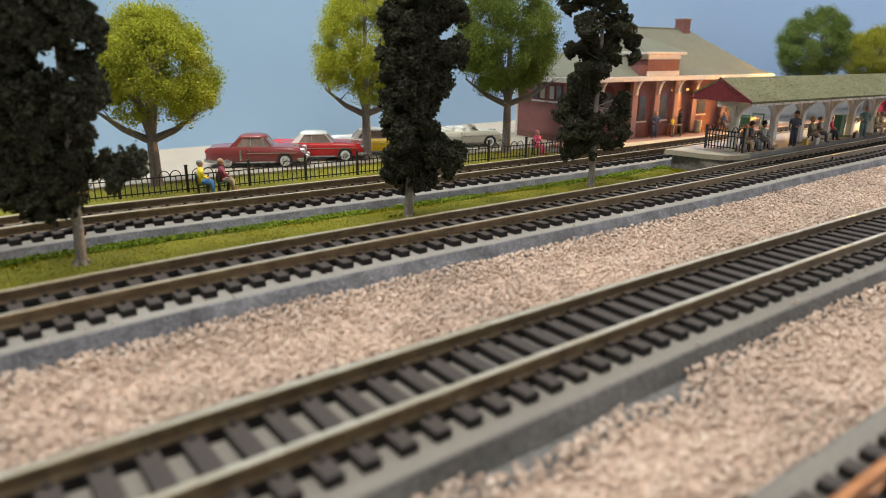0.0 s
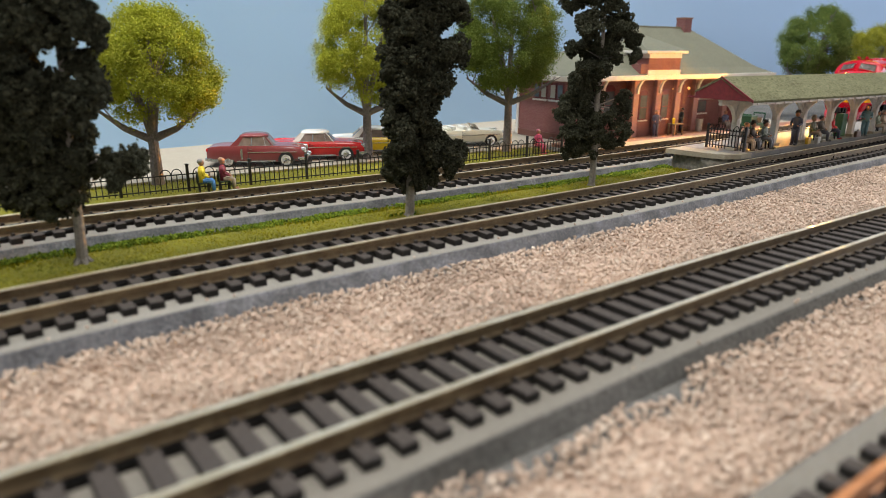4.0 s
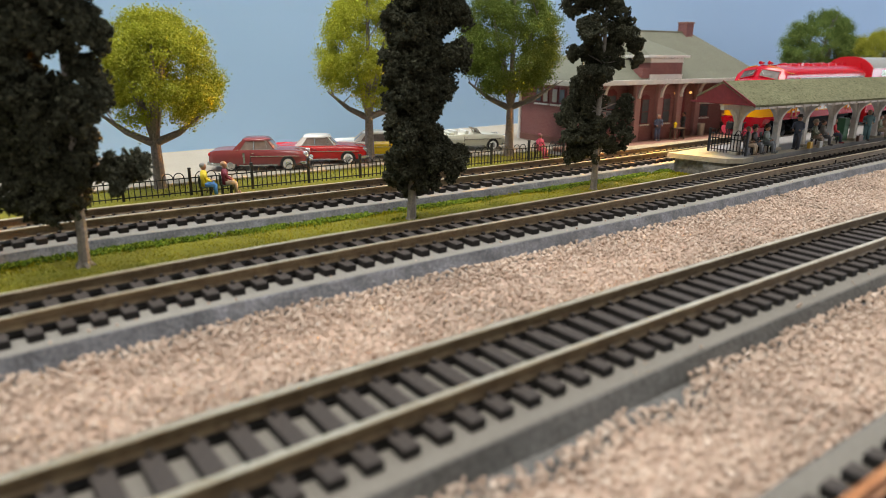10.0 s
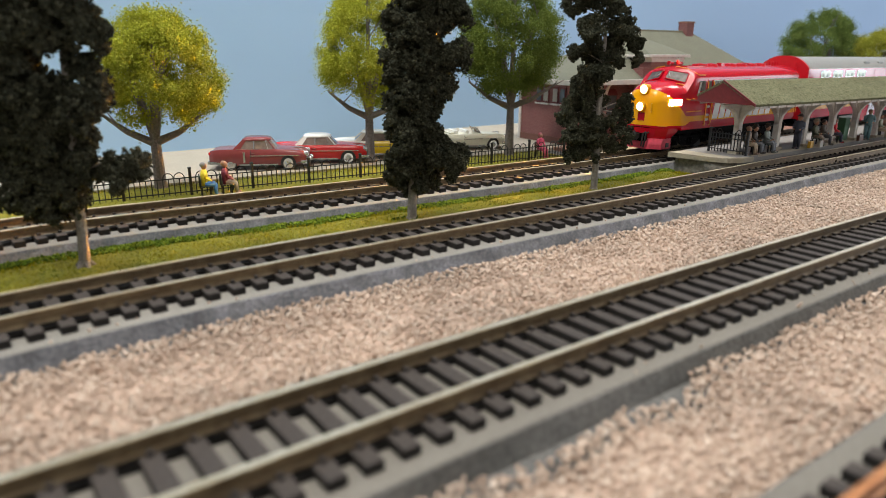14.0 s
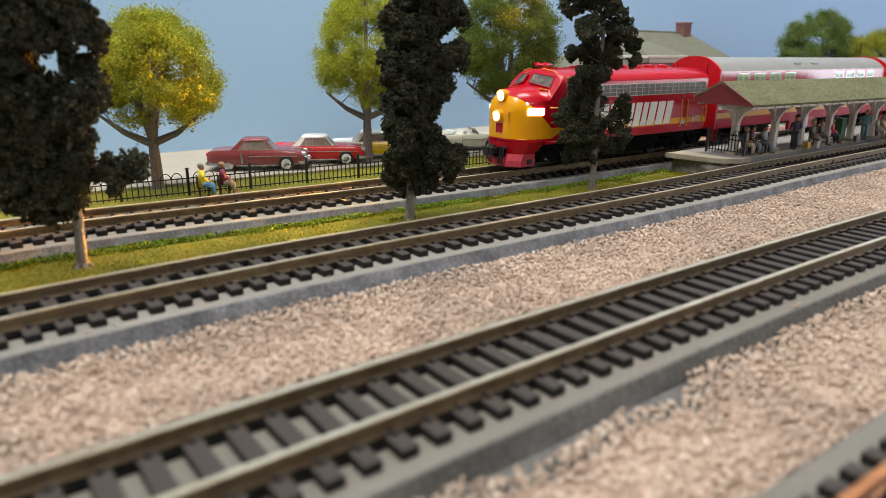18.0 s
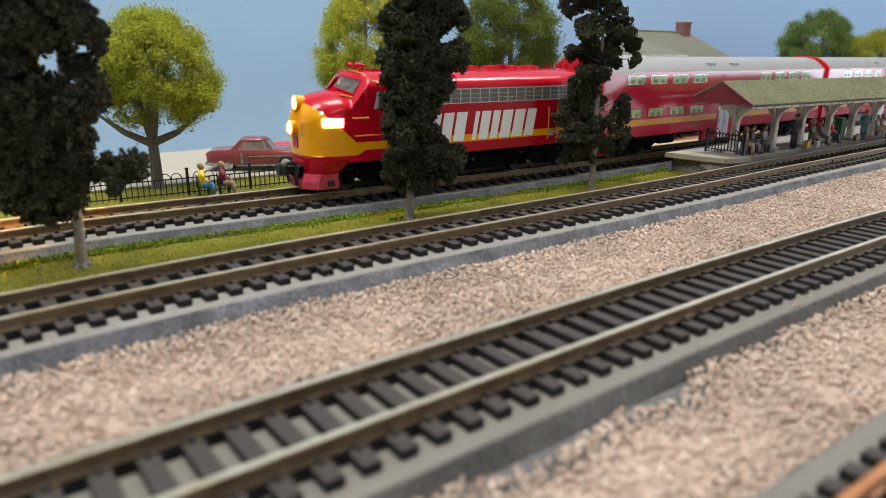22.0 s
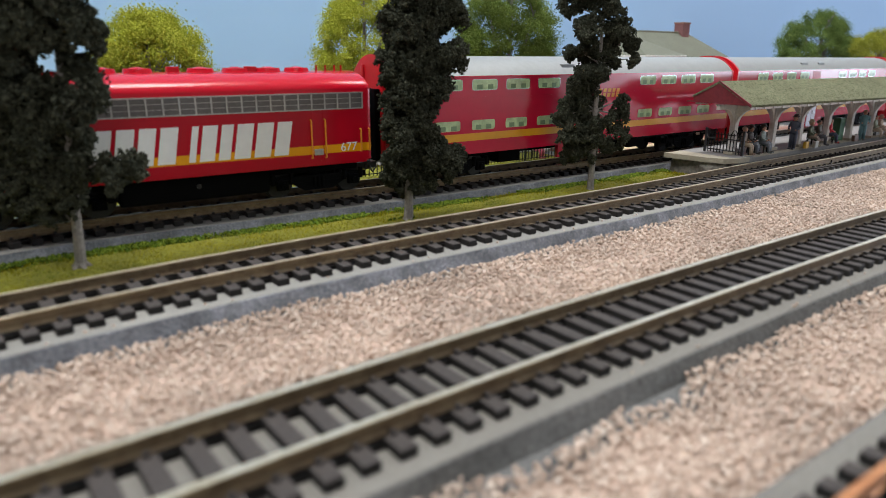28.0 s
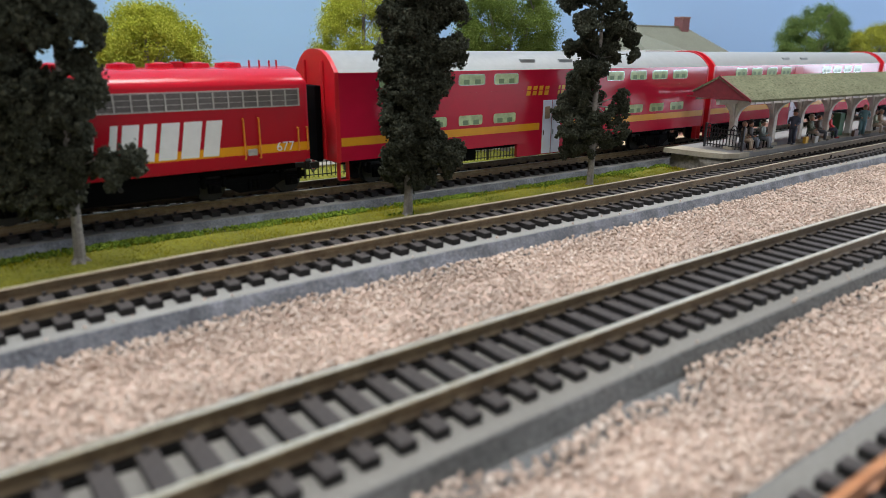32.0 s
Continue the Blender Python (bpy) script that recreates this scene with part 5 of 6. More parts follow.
M["car_white"] = plain("cream_white_enamel", (0.82, 0.81, 0.77), 0.2, 0, 300, 0.04, 0, 0.6)
M["car_yellow"] = plain("taxi_yellow_enamel", (0.92, 0.62, 0.02), 0.2, 0, 300, 0.04, 0, 0.6)
M["car_cream"] = plain("cream_enamel", (0.68, 0.66, 0.54), 0.25, 0, 300, 0.04, 0, 0.6)
LZ = -9.2
saloon(115.5, 384.5, LZ, -25, M["maroon"], M["maroon"], "dark maroon 1950s saloon with chrome trim on the lot", fins=False, long=0.99, tall=1.1)
saloon(154.5, 388.5, LZ, -25, M["car_red"], M["car_white"], "bright red 1950s two-door car with a white roof")
saloon(194.5, 389.0, LZ, -25, M["car_white"], M["car_white"], "yellow and white 1950s car behind a tree", front=M["car_yellow"])
saloon(266, 391, LZ, -12, M["car_cream"], M["car_cream"], "cream open convertible parked by the station", hard_top=False)


# ---- station ----
def brick_material():
    n = Nodes("painted_brick", 0.8, 0, 0.3)
    br = n.t.nodes.new("ShaderNodeTexBrick")
    br.inputs["Scale"].default_value = 1.0
    br.inputs["Brick Width"].default_value, br.inputs["Row Height"].default_value, br.inputs["Mortar Size"].default_value = 0.0026, 0.0011, 0.00012
    br.inputs["Color1"].default_value, br.inputs["Color2"].default_value, br.inputs["Mortar"].default_value = (0.245, 0.098, 0.094, 1), (0.21, 0.08, 0.077, 1), (0.27, 0.145, 0.13, 1)
    axes, add, join = (n.t.nodes.new("ShaderNode" + k) for k in ("SeparateXYZ", "Math", "CombineXYZ"))
    n.t.links.new(n.co, axes.inputs[0])
    n.t.links.new(axes.outputs[0], add.inputs[0])
    n.t.links.new(axes.outputs[1], add.inputs[1])
    n.t.links.new(add.outputs[0], join.inputs[0])
    n.t.links.new(axes.outputs[2], join.inputs[1])
    n.t.links.new(join.outputs[0], br.inputs["Vector"])
    n.colour(n.mix(1.0, br.outputs["Color"], n.ramp(n.noise(70, 3), [(0.3, (0.85,) * 3), (0.7, (1.05, 1.0, 1.0))]), "MULTIPLY"))
    n.bump(br.outputs["Fac"], -0.3, 0.0002)
    return n.mat


M["brick"] = brick_material()
M["brick_base"] = plain("brick_base_course", (0.20, 0.085, 0.065), 0.85, 0, 700, 0.2, 0.3)
M["pink_stone"] = plain("pink_pier_paint", (0.38, 0.20, 0.19), 0.7, 0, 500, 0.08)
M["trim_white"] = plain("station_white_trim", (0.70, 0.66, 0.62), 0.6, 0, 400, 0.08)
M["maroon_wood"] = plain("maroon_door_paint", (0.14, 0.012, 0.016), 0.5, 0, 400, 0.15)
M["roof_green"] = plain("olive_green_roof", (0.132, 0.136, 0.098), 0.85, 0, 900, 0.12, 0.3)
M["roof_tan"] = plain("tan_side_roof", (0.21, 0.19, 0.125), 0.85, 0, 900, 0.12, 0.3)
M["win_dark"] = plain("station_window", (0.10, 0.11, 0.12), 0.1, 0, 200, 0.2, 0, 0.7)
M["curtain"] = plain("window_blind", (0.45, 0.43, 0.40), 0.7)
M["terracotta"] = plain("brick_platform", (0.30, 0.145, 0.10), 0.85, 0, 900, 0.2, 0.3)

plat = part("station_pavement", boxed(320, 780, 332.2, 357, GROUND, -7.6, 0.2), M["terracotta"])
tagged(plat, "reddish brick pavement in front of the station", "pavement", kind="structure")
edge = tagged(part("station_pavement_edge", loft([[(x, track_y("A", x) + 20.5, GROUND), (x, 332, GROUND), (x, 332, -7.2), (x, track_y("A", x) + 20.5, -7.2)] for x in range(320, 761, 20)]), M["tan_edge"]), "sandy yellow pavement edge beside the track", "pavement", kind="structure")


def station():
    t = thing("station_building", 0, 0, 0, "pink brick railway station with an olive hipped roof and white eaves", "station")
    X0, X1, Y0, Y1, Z0, ZE = 342.0, 544.0, 362.0, 424.0, -9.4, 37.0
    part("left_wall", boxed(X0, X0 + 3, Y0, Y1, Z0, ZE), M["brick"], t)
    part("front_wall", boxed(X0 + 3.02, X1 - 3.02, Y0, Y0 + 3, Z0, ZE), M["brick"], t)
    part("right_wall", boxed(X1 - 3, X1, Y0, Y1, Z0, ZE), M["brick"], t)
    part("back_wall", boxed(X0 + 3.02, X1 - 3.02, Y1 - 3, Y1, Z0, ZE), M["brick"], t)
    part("base_course", box(boxed(X0 - 0.6, X0 - 0.02, Y0 - 0.6, Y1, Z0, Z0 + 5, 0.15), X0 - 0.6, X1, Y0 - 0.62, Y0 - 0.02, Z0, Z0 + 5, 0.15), M["brick_base"], t)
    part("corner_trim", boxed(X0 - 1.0, X0 - 0.05, Y1 - 2.0, Y1 + 0.6, Z0, ZE, 0.15), M["trim_white"], t)
    # hipped roof over deep eaves
    ex0, ex1, ey0, ey1 = 327.0, 564.0, 344.0, 436.0
    yr = (ey0 + ey1) / 2
    bm = bmesh.new()
    a = [bm.verts.new(p) for p in ((ex0, ey0, 38.4), (ex1, ey0, 38.4), (ex1, ey1, 38.4), (ex0, ey1, 38.4))]
    # flared foot of the roof
    m = [bm.verts.new(p) for p in ((ex0 + 16, ey0 + 9, 44.0), (ex1 - 16, ey0 + 9, 44.0), (ex1 - 16, ey1 - 9, 44.0), (ex0 + 16, ey1 - 9, 44.0))]
    r = [bm.verts.new((434, yr, 75.5)), bm.verts.new((499, yr, 75.5))]
    fs = []
    for i in range(4):
        fs.append(bm.faces.new((a[i], a[(i + 1) % 4], m[(i + 1) % 4], m[i])))
    fs.append(bm.faces.new((m[0], m[1], r[1], r[0])))
    fs.append(bm.faces.new((m[1], m[2], r[1])))
    fs.append(bm.faces.new((m[2], m[3], r[0], r[1])))
    fs.append(bm.faces.new((m[3], m[0], r[0])))
    bm.faces.new(list(reversed(a)))
    bmesh.ops.recalc_face_normals(bm, faces=bm.faces)
    roof = part("roof", bm, M["roof_green"], t, "olive green shingled hip roof with flared eaves")
    part("ridge_cap", boxed(433, 500, yr - 0.8, yr + 0.8, 75.0, 76.2, 0.3), M["roof_tan"], roof)
    part("fascia", boxed(ex0 - 0.4, ex1 + 0.4, ey0 - 0.8, ey0 + 0.6, 35.4, 38.9, 0.25), M["trim_white"], t, "white painted eave board")
    part("fascia", boxed(ex0 - 0.8, ex0 + 0.6, ey0 + 0.62, ey1 + 0.4, 35.4, 38.9, 0.25), M["trim_white"], t)
    part("soffit", boxed(ex0 + 0.6, ex1 - 0.6, ey0 + 0.7, ey1, 36.2, 37.2), M["trim_white"], t)
    ch = part("chimney", boxed(489, 498, yr - 4.5, yr + 4.5, 66, 83, 0.2), M["brick"], t)
    part("chimney_cap", boxed(488.5, 498.5, yr - 5, yr + 5, 82.6, 83.8, 0.2), M["terracotta"], ch)
    # projecting bay with its stepped brick parapet and little roof
    bx0, bx1, by = 398.0, 440.0, 352.0
    part("bay_wall", boxed(bx0, bx1, by, Y0 - 0.05, Z0, 36.1), M["brick"], t)
    d = part("bay_parapet", boxed(bx0 + 4, bx1 - 2, 345.5, 366, 38.5, 55.0), M["brick"], t, "red brick dormer over the bay")
    part("parapet_step", boxed(bx0 - 4, bx0 + 4, 345.6, 360, 40, 47), M["brick"], d)
    part("parapet_band", boxed(bx0 + 3.6, bx1 - 1.6, 345.0, 366, 39.0, 42.6, 0.2), M["trim_white"], d)
    part("parapet_band", boxed(bx0 + 3.6, bx1 - 1.6, 345.0, 366, 51.2, 54.4, 0.2), M["trim_white"], d)
    part("dormer_cornice", boxed(bx0 - 1, bx1 + 3, 343.0, 372, 54.6, 56.6, 0.3), M["trim_white"], d)
    part("dormer_roof", loft([[(bx0 - 1, 343, 56.4), (bx1 + 3, 343, 56.4), (bx1 + 3, 380, 56.4), (bx0 - 1, 380, 56.4)], [(bx0 + 15, 372, 68), (bx1 - 13, 372, 68), (bx1 - 13, 382, 68), (bx0 + 15, 382, 68)]]), M["roof_green"], d)
    # piers and curved brackets under the eaves
    for i, x in enumerate((370, 396, 421, 444, 480, 520)):
        yy = by - 3.0 if 390 < x < 450 else Y0 - 3.0
        part("pier", boxed(x - 3, x + 3, yy, yy + 3.2, Z0, 36.1, 0.25), M["pink_stone"], t, "pale pink painted pier")
        arc = [(yy + 0.2 - 7.0 * (1 - math.cos(q)), 25 + 11 * math.sin(q)) for q in np.linspace(0, math.pi / 2, 8)]
        arc2 = [(p[0] - 1.6, p[1] + 0.1) for p in reversed(arc)]
        part("bracket", prism(arc + arc2, "x", x - 1.0, x + 1.0), M["trim_white"], t, "white curved eave bracket")
    def opening(name, x0, x1, z0, z1, y, arch, mat, words=""):
        pts = [(x0, z0), (x1, z0), (x1, z1)]
        if arch:
            c = (x0 + x1) / 2
            pts += [(c + (x1 - c) * math.cos(q), z1 + (x1 - c) * 0.8 * math.sin(q)) for q in np.linspace(0.3, math.pi - 0.3, 7)]
        pts.append((x0, z1))
        o = part(name, prism(pts, "y", y - 0.5, y + 0.3), M["maroon_wood"], t, words)
        g = 0.9
        inner = [(x0 + g, z0 + g), (x1 - g, z0 + g), (x1 - g, z1 - 0.3), (x0 + g, z1 - 0.3)]
        part("pane", prism(inner, "y", y - 0.75, y - 0.45), mat, o)
        part("glazing_bar", boxed(x0 + g, x1 - g, y - 0.95, y - 0.7, (z0 + z1) / 2 - 0.25, (z0 + z1) / 2 + 0.25), M["maroon_wood"], o)
        part("sill", boxed(x0 - 0.8, x1 + 0.8, y - 1.4, y, z0 - 1.0, z0, 0.15), M["trim_white"], o)
        return o
    opening("window", 402.5, 411.5, 5, 24, by, True, M["win_dark"], "arched maroon-framed bay window")
    opening("window", 427, 436, 5, 24, by, True, M["win_dark"], "arched maroon-framed bay window")
    opening("window", 374, 386, 6, 27, Y0, True, M["win_dark"])
    part("door", box(boxed(455, 466, Y0 - 0.8, Y0, Z0 + 1, 31, 0.2), 456.5, 464.5, Y0 - 1.1, Y0 - 0.8, 14, 29, 0.15), M["maroon_wood"], t, "tall maroon panelled door")
    opening("window", 486, 498, 6, 26, Y0, False, M["win_dark"])
    part("door", box(boxed(528, 540, Y0 - 0.8, Y0, Z0 + 1, 28, 0.2), 530, 538, Y0 - 1.1, Y0 - 0.8, 12, 26, 0.15), M["maroon_wood"], t, "maroon freight door")
    # paired windows of the end wall
    for y0 in (370.5, 378.5, 389, 397):
        o = part("end_window", boxed(X0 - 0.6, X0 - 0.05, y0, y0 + 7, 20.5, 33, 0.15), M["maroon_wood"], t, "maroon sash window in the end wall")
        part("pane", boxed(X0 - 0.9, X0 - 0.62, y0 + 1, y0 + 6, 22, 31.5), M["curtain"] if y0 in (378.5, 389) else M["win_dark"], o)
        part("sill", boxed(X0 - 1.6, X0 - 0.02, y0 - 0.6, y0 + 7.6, 19.4, 20.6, 0.15), M["trim_white"], o)
    for x, z in ((449, 27), (470, 27)):
        part("wall_lamp", ball(bmesh.new(), (x, Y0 - 2.2, z), 1.1), M["wall_lamp"], t, "small glowing amber wall lamp")
    return t


M["wall_lamp"] = glow("amber_lamp", (1.0, 0.55, 0.15), 1.2)
station()
SZ = -7.6
figure(416, 345, SZ, -120, False, (0.045, 0.05, 0.08), (0.035, 0.04, 0.07), "standing figurine in a dark blue suit by the station", (0.3, 0.22, 0.17))
figure(452, 350, SZ, 150, False, (0.03, 0.04, 0.045), (0.02, 0.022, 0.03), "standing dark-suited figurine at a table")
figure(508, 349, SZ + 0.1, -100, True, (0.05, 0.06, 0.12), (0.10, 0.08, 0.07), "seated figurine in navy by the station wall", (0.3, 0.2, 0.15))
bench(508, 350.5, SZ, -100, 9, M["wood"], "brown bench against the station wall")


def cafe_table(x, y):
    t = thing("cafe_table", x, y, SZ, "small brown table with yellow flowers on the pavement", "table")
    part("tabletop", boxed(-6, 6, -3.5, 3.5, 8.4, 9.2, 0.2), M["wood"], t)
    for a in (-5, 5):
        for b in (-2.6, 2.6):
            part("leg", boxed(a - 0.4, a + 0.4, b - 0.4, b + 0.4, 0, 8.4), M["wood"], t)


cafe_table(437, 343)
fl = part("flower_pot", ball(tube(bmesh.new(), (0, 0, 0), (0, 0, 2.4), 0.9, 1.2, 10), (0, 0, 3.2), 1.4, 2), M["car_yellow"])
fl.matrix_basis = at(434, 343, SZ + 9.2)
tagged(fl, "pot of yellow flowers on the small table", "flowers")
def baggage_wagon(x, y):
    t = thing("baggage_wagon", x, y, -7.2, "dark green wooden baggage wagon on the station pavement", "wagon", rz=8)
    part("wagon_bed", boxed(-13, 13, -5, 5, 5.0, 6.6, 0.3), M["wagon_green"], t)
    for a in (-12.4, 12.4):
        part("end_rack", box(box(boxed(a - 0.5, a + 0.5, -5, -4.2, 6.6, 15, 0.2), a - 0.5, a + 0.5, 4.2, 5, 6.6, 15, 0.2), a - 0.5, a + 0.5, -5, 5, 13.8, 15, 0.2), M["wagon_green"], t)
    part("trunk_load", boxed(-11, 1, -4, 4, 6.6, 13.2, 0.6), M["wagon_green"], t)
    part("crate_load", boxed(2, 10, -3.6, 3.6, 6.6, 11.5, 0.4), M["wood"], t)
    for a in (-9, 9):
        for s in (-1, 1):
            w = part("wheel", tube(bmesh.new(), (a, s * 4.6, 2.9), (a, s * 5.4, 2.9), 2.9, 2.9, 18), M["wagon_green"], t)
            part("hub", tube(bmesh.new(), (a, s * 5.4, 2.9), (a, s * 5.9, 2.9), 0.9, 0.7, 10), M["black"], w)
    part("tow_bar", wire(bmesh.new(), [(13, 0, 5.4), (19, 0, 3.0), (21, 0, 9.0)], 0.4), M["black"], t)


M["wagon_green"] = plain("wagon_green_paint", (0.02, 0.085, 0.045), 0.5, 0, 500, 0.2, 0.2)
baggage_wagon(511.3, 326.0)
bn = part("waste_bin", tube(tube(bmesh.new(), (0, 0, 0), (0, 0, 9), 2.6, 3.0, 14), (0, 0, 9), (0, 0, 9.8), 3.2, 3.0, 14), M["steel"])
bn.matrix_basis = at(478, 352, SZ)
tagged(bn, "grey round waste bin by the station door", "bin")

# ---- island platform with its canopy ----
PT = 2.0
M["concrete"] = plain("platform_concrete", (0.235, 0.225, 0.22), 0.9, 0, 900, 0.12, 0.3)
M["slab"] = plain("pale_slab_stone", (0.36, 0.32, 0.245), 0.85, 0, 700, 0.12, 0.3)
M["rubble"] = plain("broken_plaster", (0.30, 0.28, 0.24), 0.95, 0, 500, 0.35, 0.8)
island = part("island_platform", loft([[(x, track_y("B", x) + 15.6, z0) if i in (0, 3) else (x, track_y("A", x) - 20.5, z0) for i, z0 in enumerate((GROUND, GROUND, PT, PT))] for x in (330, 360, 390, 420, 470, 520, 570, 620, 720)]), M["concrete"])
tagged(island, "grey concrete island platform between two tracks", "platform", kind="structure")
cope = part("platform_coping", loft([[(x, track_y("B", x) + 15.5, PT - 1.2), (x, track_y("B", x) + 18.0, PT - 1.2), (x, track_y("B", x) + 18.0, PT + 0.12), (x, track_y("B", x) + 15.5, PT + 0.12)] for x in range(345, 721, 25)]), M["slab"])
tagged(cope, "pale stone coping along the platform edge", "platform", kind="structure")
slab = part("platform_end_slab", prism([(314.5, 252.0), (319, 228.0), (323, 219.0), (331.5, 214.6), (342, 215.4), (329.9, 218.0), (329.9, 252.0)], "z", -0.4, PT + 0.3), M["slab"])
tagged(slab, "pale stone slab at the end of the platform", "platform", kind="structure")
rub = part("platform_plinth", loft([[(320.5 + 9 * max(0, (226 - y) / 13) + 2 * noise.noise(Vector((y * 0.2, z, 0))) * (y > 217), y, z) for z in (GROUND, -6.5, -3.5, -0.4)] + [(329.8, y, -0.4), (329.8, y, GROUND)] for y in np.linspace(219.0, 251.6, 18)]), M["rubble"])
tagged(rub, "crumbly plaster plinth under the platform slab", "platform", kind="structure")


def platform_fence(x, y0, y1):
    t = thing("platform_railing", x, y0, PT, "black iron railing across the platform end", "fence", rz=90)
    L = y1 - y0
    for zz in (2.0, 8.5, 11.0):
        part("rail", boxed(0, L, -0.25, 0.25, zz - 0.25, zz + 0.25), M["black"], t)
    n = 12
    for i in range(n + 1):
        px = L * i / n
        if i in (0, n):
            part("post", boxed(px - 0.6, px + 0.6, -0.6, 0.6, 0, 14.0, 0.15), M["black"], t)
        else:
            part("picket", boxed(px - 0.22, px + 0.22, -0.22, 0.22, 0.4, 12.0), M["black"], t)
    for i in (1, 3, 9, 11):
        c = L * i / n
        w = L / n * 0.8
        part("hoop", wire(bmesh.new(), [(c - w * math.cos(q), 0, 11.2 + 2.6 * math.sin(q)) for q in np.linspace(0, math.pi, 7)], 0.22, 5), M["black"], t)
    return t


platform_fence(342, 220.5, 245)


def canopy():
    t = thing("platform_canopy", 0, 0, PT, "long platform canopy with mossy olive roof and maroon gable", "canopy")
    yc, x0, x1 = 229.0, 325.5, 585.0
    e0, e1 = 208.5, 245.0
    ze, za = 29.6, 41.3
    q = loft([[(x, e0, ze), (x, yc, za), (x, e1, ze + 3.5), (x, e1, ze + 2.4), (x, yc, za - 1.2), (x, e0, ze - 1.1)] for x in (x0, x1)])
    part("roof", q, M["mossy"], t, "mossy olive shingle roof")
    part("gable", prism([(e0 + 0.6, ze - 0.6), (yc, za - 0.6), (e1 - 0.6, ze + 2.8)], "x", x0 + 0.5, x0 + 1.6), M["gable_red"], t, "maroon boarded gable end")
    for i in range(9):
        y = e0 + 3 + i * 4.4
        zt = ze + (za - ze) * (1 - abs(y - yc) / 20.5)
        part("gable_board", boxed(x0 + 0.25, x0 + 0.5, y - 2.19, y + 2.19, ze - 0.4, zt - 1.0), M["gable_red"], t)
    part("barge_board", loft([[(x0 - 0.3, e0 - 0.3, ze - 1.2), (x0 - 0.3, yc, za - 0.2), (x0 - 0.3, yc, za + 0.5), (x0 - 0.3, e0 - 0.3, ze + 0.3)], [(x0 + 0.3, e0 - 0.3, ze - 1.2), (x0 + 0.3, yc, za - 0.2), (x0 + 0.3, yc, za + 0.5), (x0 + 0.3, e0 - 0.3, ze + 0.3)]]), M["gable_red"], t)
    part("beam", boxed(x0 + 2, x1, yc - 1.2, yc + 1.2, 25.8, 28.4, 0.2), M["grey_wood"], t)
    part("edge_beam", boxed(x0 + 2, x1, e0 + 1.0, e0 + 2.0, ze - 2.4, ze - 0.9), M["grey_wood"], t)
    part("edge_beam", boxed(x0 + 2, x1, e1 - 2.0, e1 - 1.0, ze - 1.6, ze - 0.4), M["grey_wood"], t)
    for i in range(31):
        x = x0 + 6 + i * 8.3
        part("rafter_tail", prism([(e0 + 0.4, ze - 2.4), (e0 + 0.4, ze - 1.2), (yc - 1.4, za - 1.7), (yc - 1.4, za - 3.0)], "x", x - 0.45, x + 0.45), M["grey_wood"], t)
    for x in (344, 383, 412, 444, 473, 502, 532, 562):
        p = part("post", boxed(x - 1.6, x + 1.6, yc - 1.8, yc + 1.8, 0, 26, 0.3), M["grey_wood"], t, "pale grey timber post")
        for s in (-1, 1):
            pts = [(yc + s * 1.7, 15), (yc + s * 1.7, 27.5), (yc + s * 13, 27.5), (yc + s * 12, 26.4)]
            pts += [(yc + s * (1.7 + 10.3 * (1 - math.sin(k))), 26.4 - 11.0 * (1 - math.cos(k))) for k in np.linspace(0.2, math.pi / 2, 8)]
            part("bracket", prism(pts if s > 0 else list(reversed(pts)), "x", x - 1.1, x + 1.1), M["grey_wood"], p)
            pts = [(x + s * 2.0, 15), (x + s * 2.0, 25.8), (x + s * 9, 25.8)] + [(x + s * (2.0 + 7 * (1 - math.sin(k))), 25.8 - 10 * (1 - math.cos(k))) for k in np.linspace(0.2, math.pi / 2, 6)]
            part("bracket", prism(pts, "y", yc - 0.9, yc + 0.9), M["grey_wood"], p)
        part("plinth", boxed(x - 3, x + 3, yc - 3, yc + 3, 0, 1.6, 0.2), M["slab"], p)
    return t


n = Nodes("mossy_shingles", 0.95, 0, 0.1)
blot = n.ramp(n.noise(700, 5, 0.7), [(0.3, (0.05, 0.055, 0.028)), (0.5, (0.155, 0.155, 0.09)), (0.75, (0.22, 0.215, 0.14))])
n.colour(n.mix(1.0, blot, n.ramp(n.noise(60, 3), [(0.3, (0.8,) * 3), (0.7, (1.1,) * 3)]), "MULTIPLY")).bump(n.noise(800, 4), 1.0, 0.0009)
M["mossy"] = n.mat
M["gable_red"] = plain("maroon_gable_paint", (0.16, 0.016, 0.022), 0.6, 0, 500, 0.2, 0.2)
M["grey_wood"] = plain("pale_grey_timber", (0.72, 0.69, 0.66), 0.8, 0, 600, 0.12, 0.2)
canopy()

# figurines on benches along the platform
G = "platform benches"
bench(353.5, 226, PT, -75, 12, M["wood"], "dark wooden platform bench near the railing", G)
figure(350.5, 226, PT + 0.1, -75, True, (0.13, 0.09, 0.06), (0.28, 0.22, 0.16), "seated brown-clothed figurine on the platform", (0.3, 0.2, 0.15))
figure(356.5, 226, PT + 0.1, -70, True, (0.04, 0.035, 0.035), (0.10, 0.11, 0.13), "seated figurine in black on the platform", hat=True)
figure(367, 225, PT + 0.1, -75, True, (0.16, 0.19, 0.18), (0.13, 0.14, 0.16), "seated grey-coated figurine in a hat", hat=True)
bench(367, 226, PT, -75, 8, M["bench_green"], "dark green platform bench", G)
figure(396, 223, PT, -170, False, (0.05, 0.06, 0.09), (0.035, 0.04, 0.06), "standing navy-suited figurine with a yellow case", (0.06, 0.05, 0.05), hat=True)
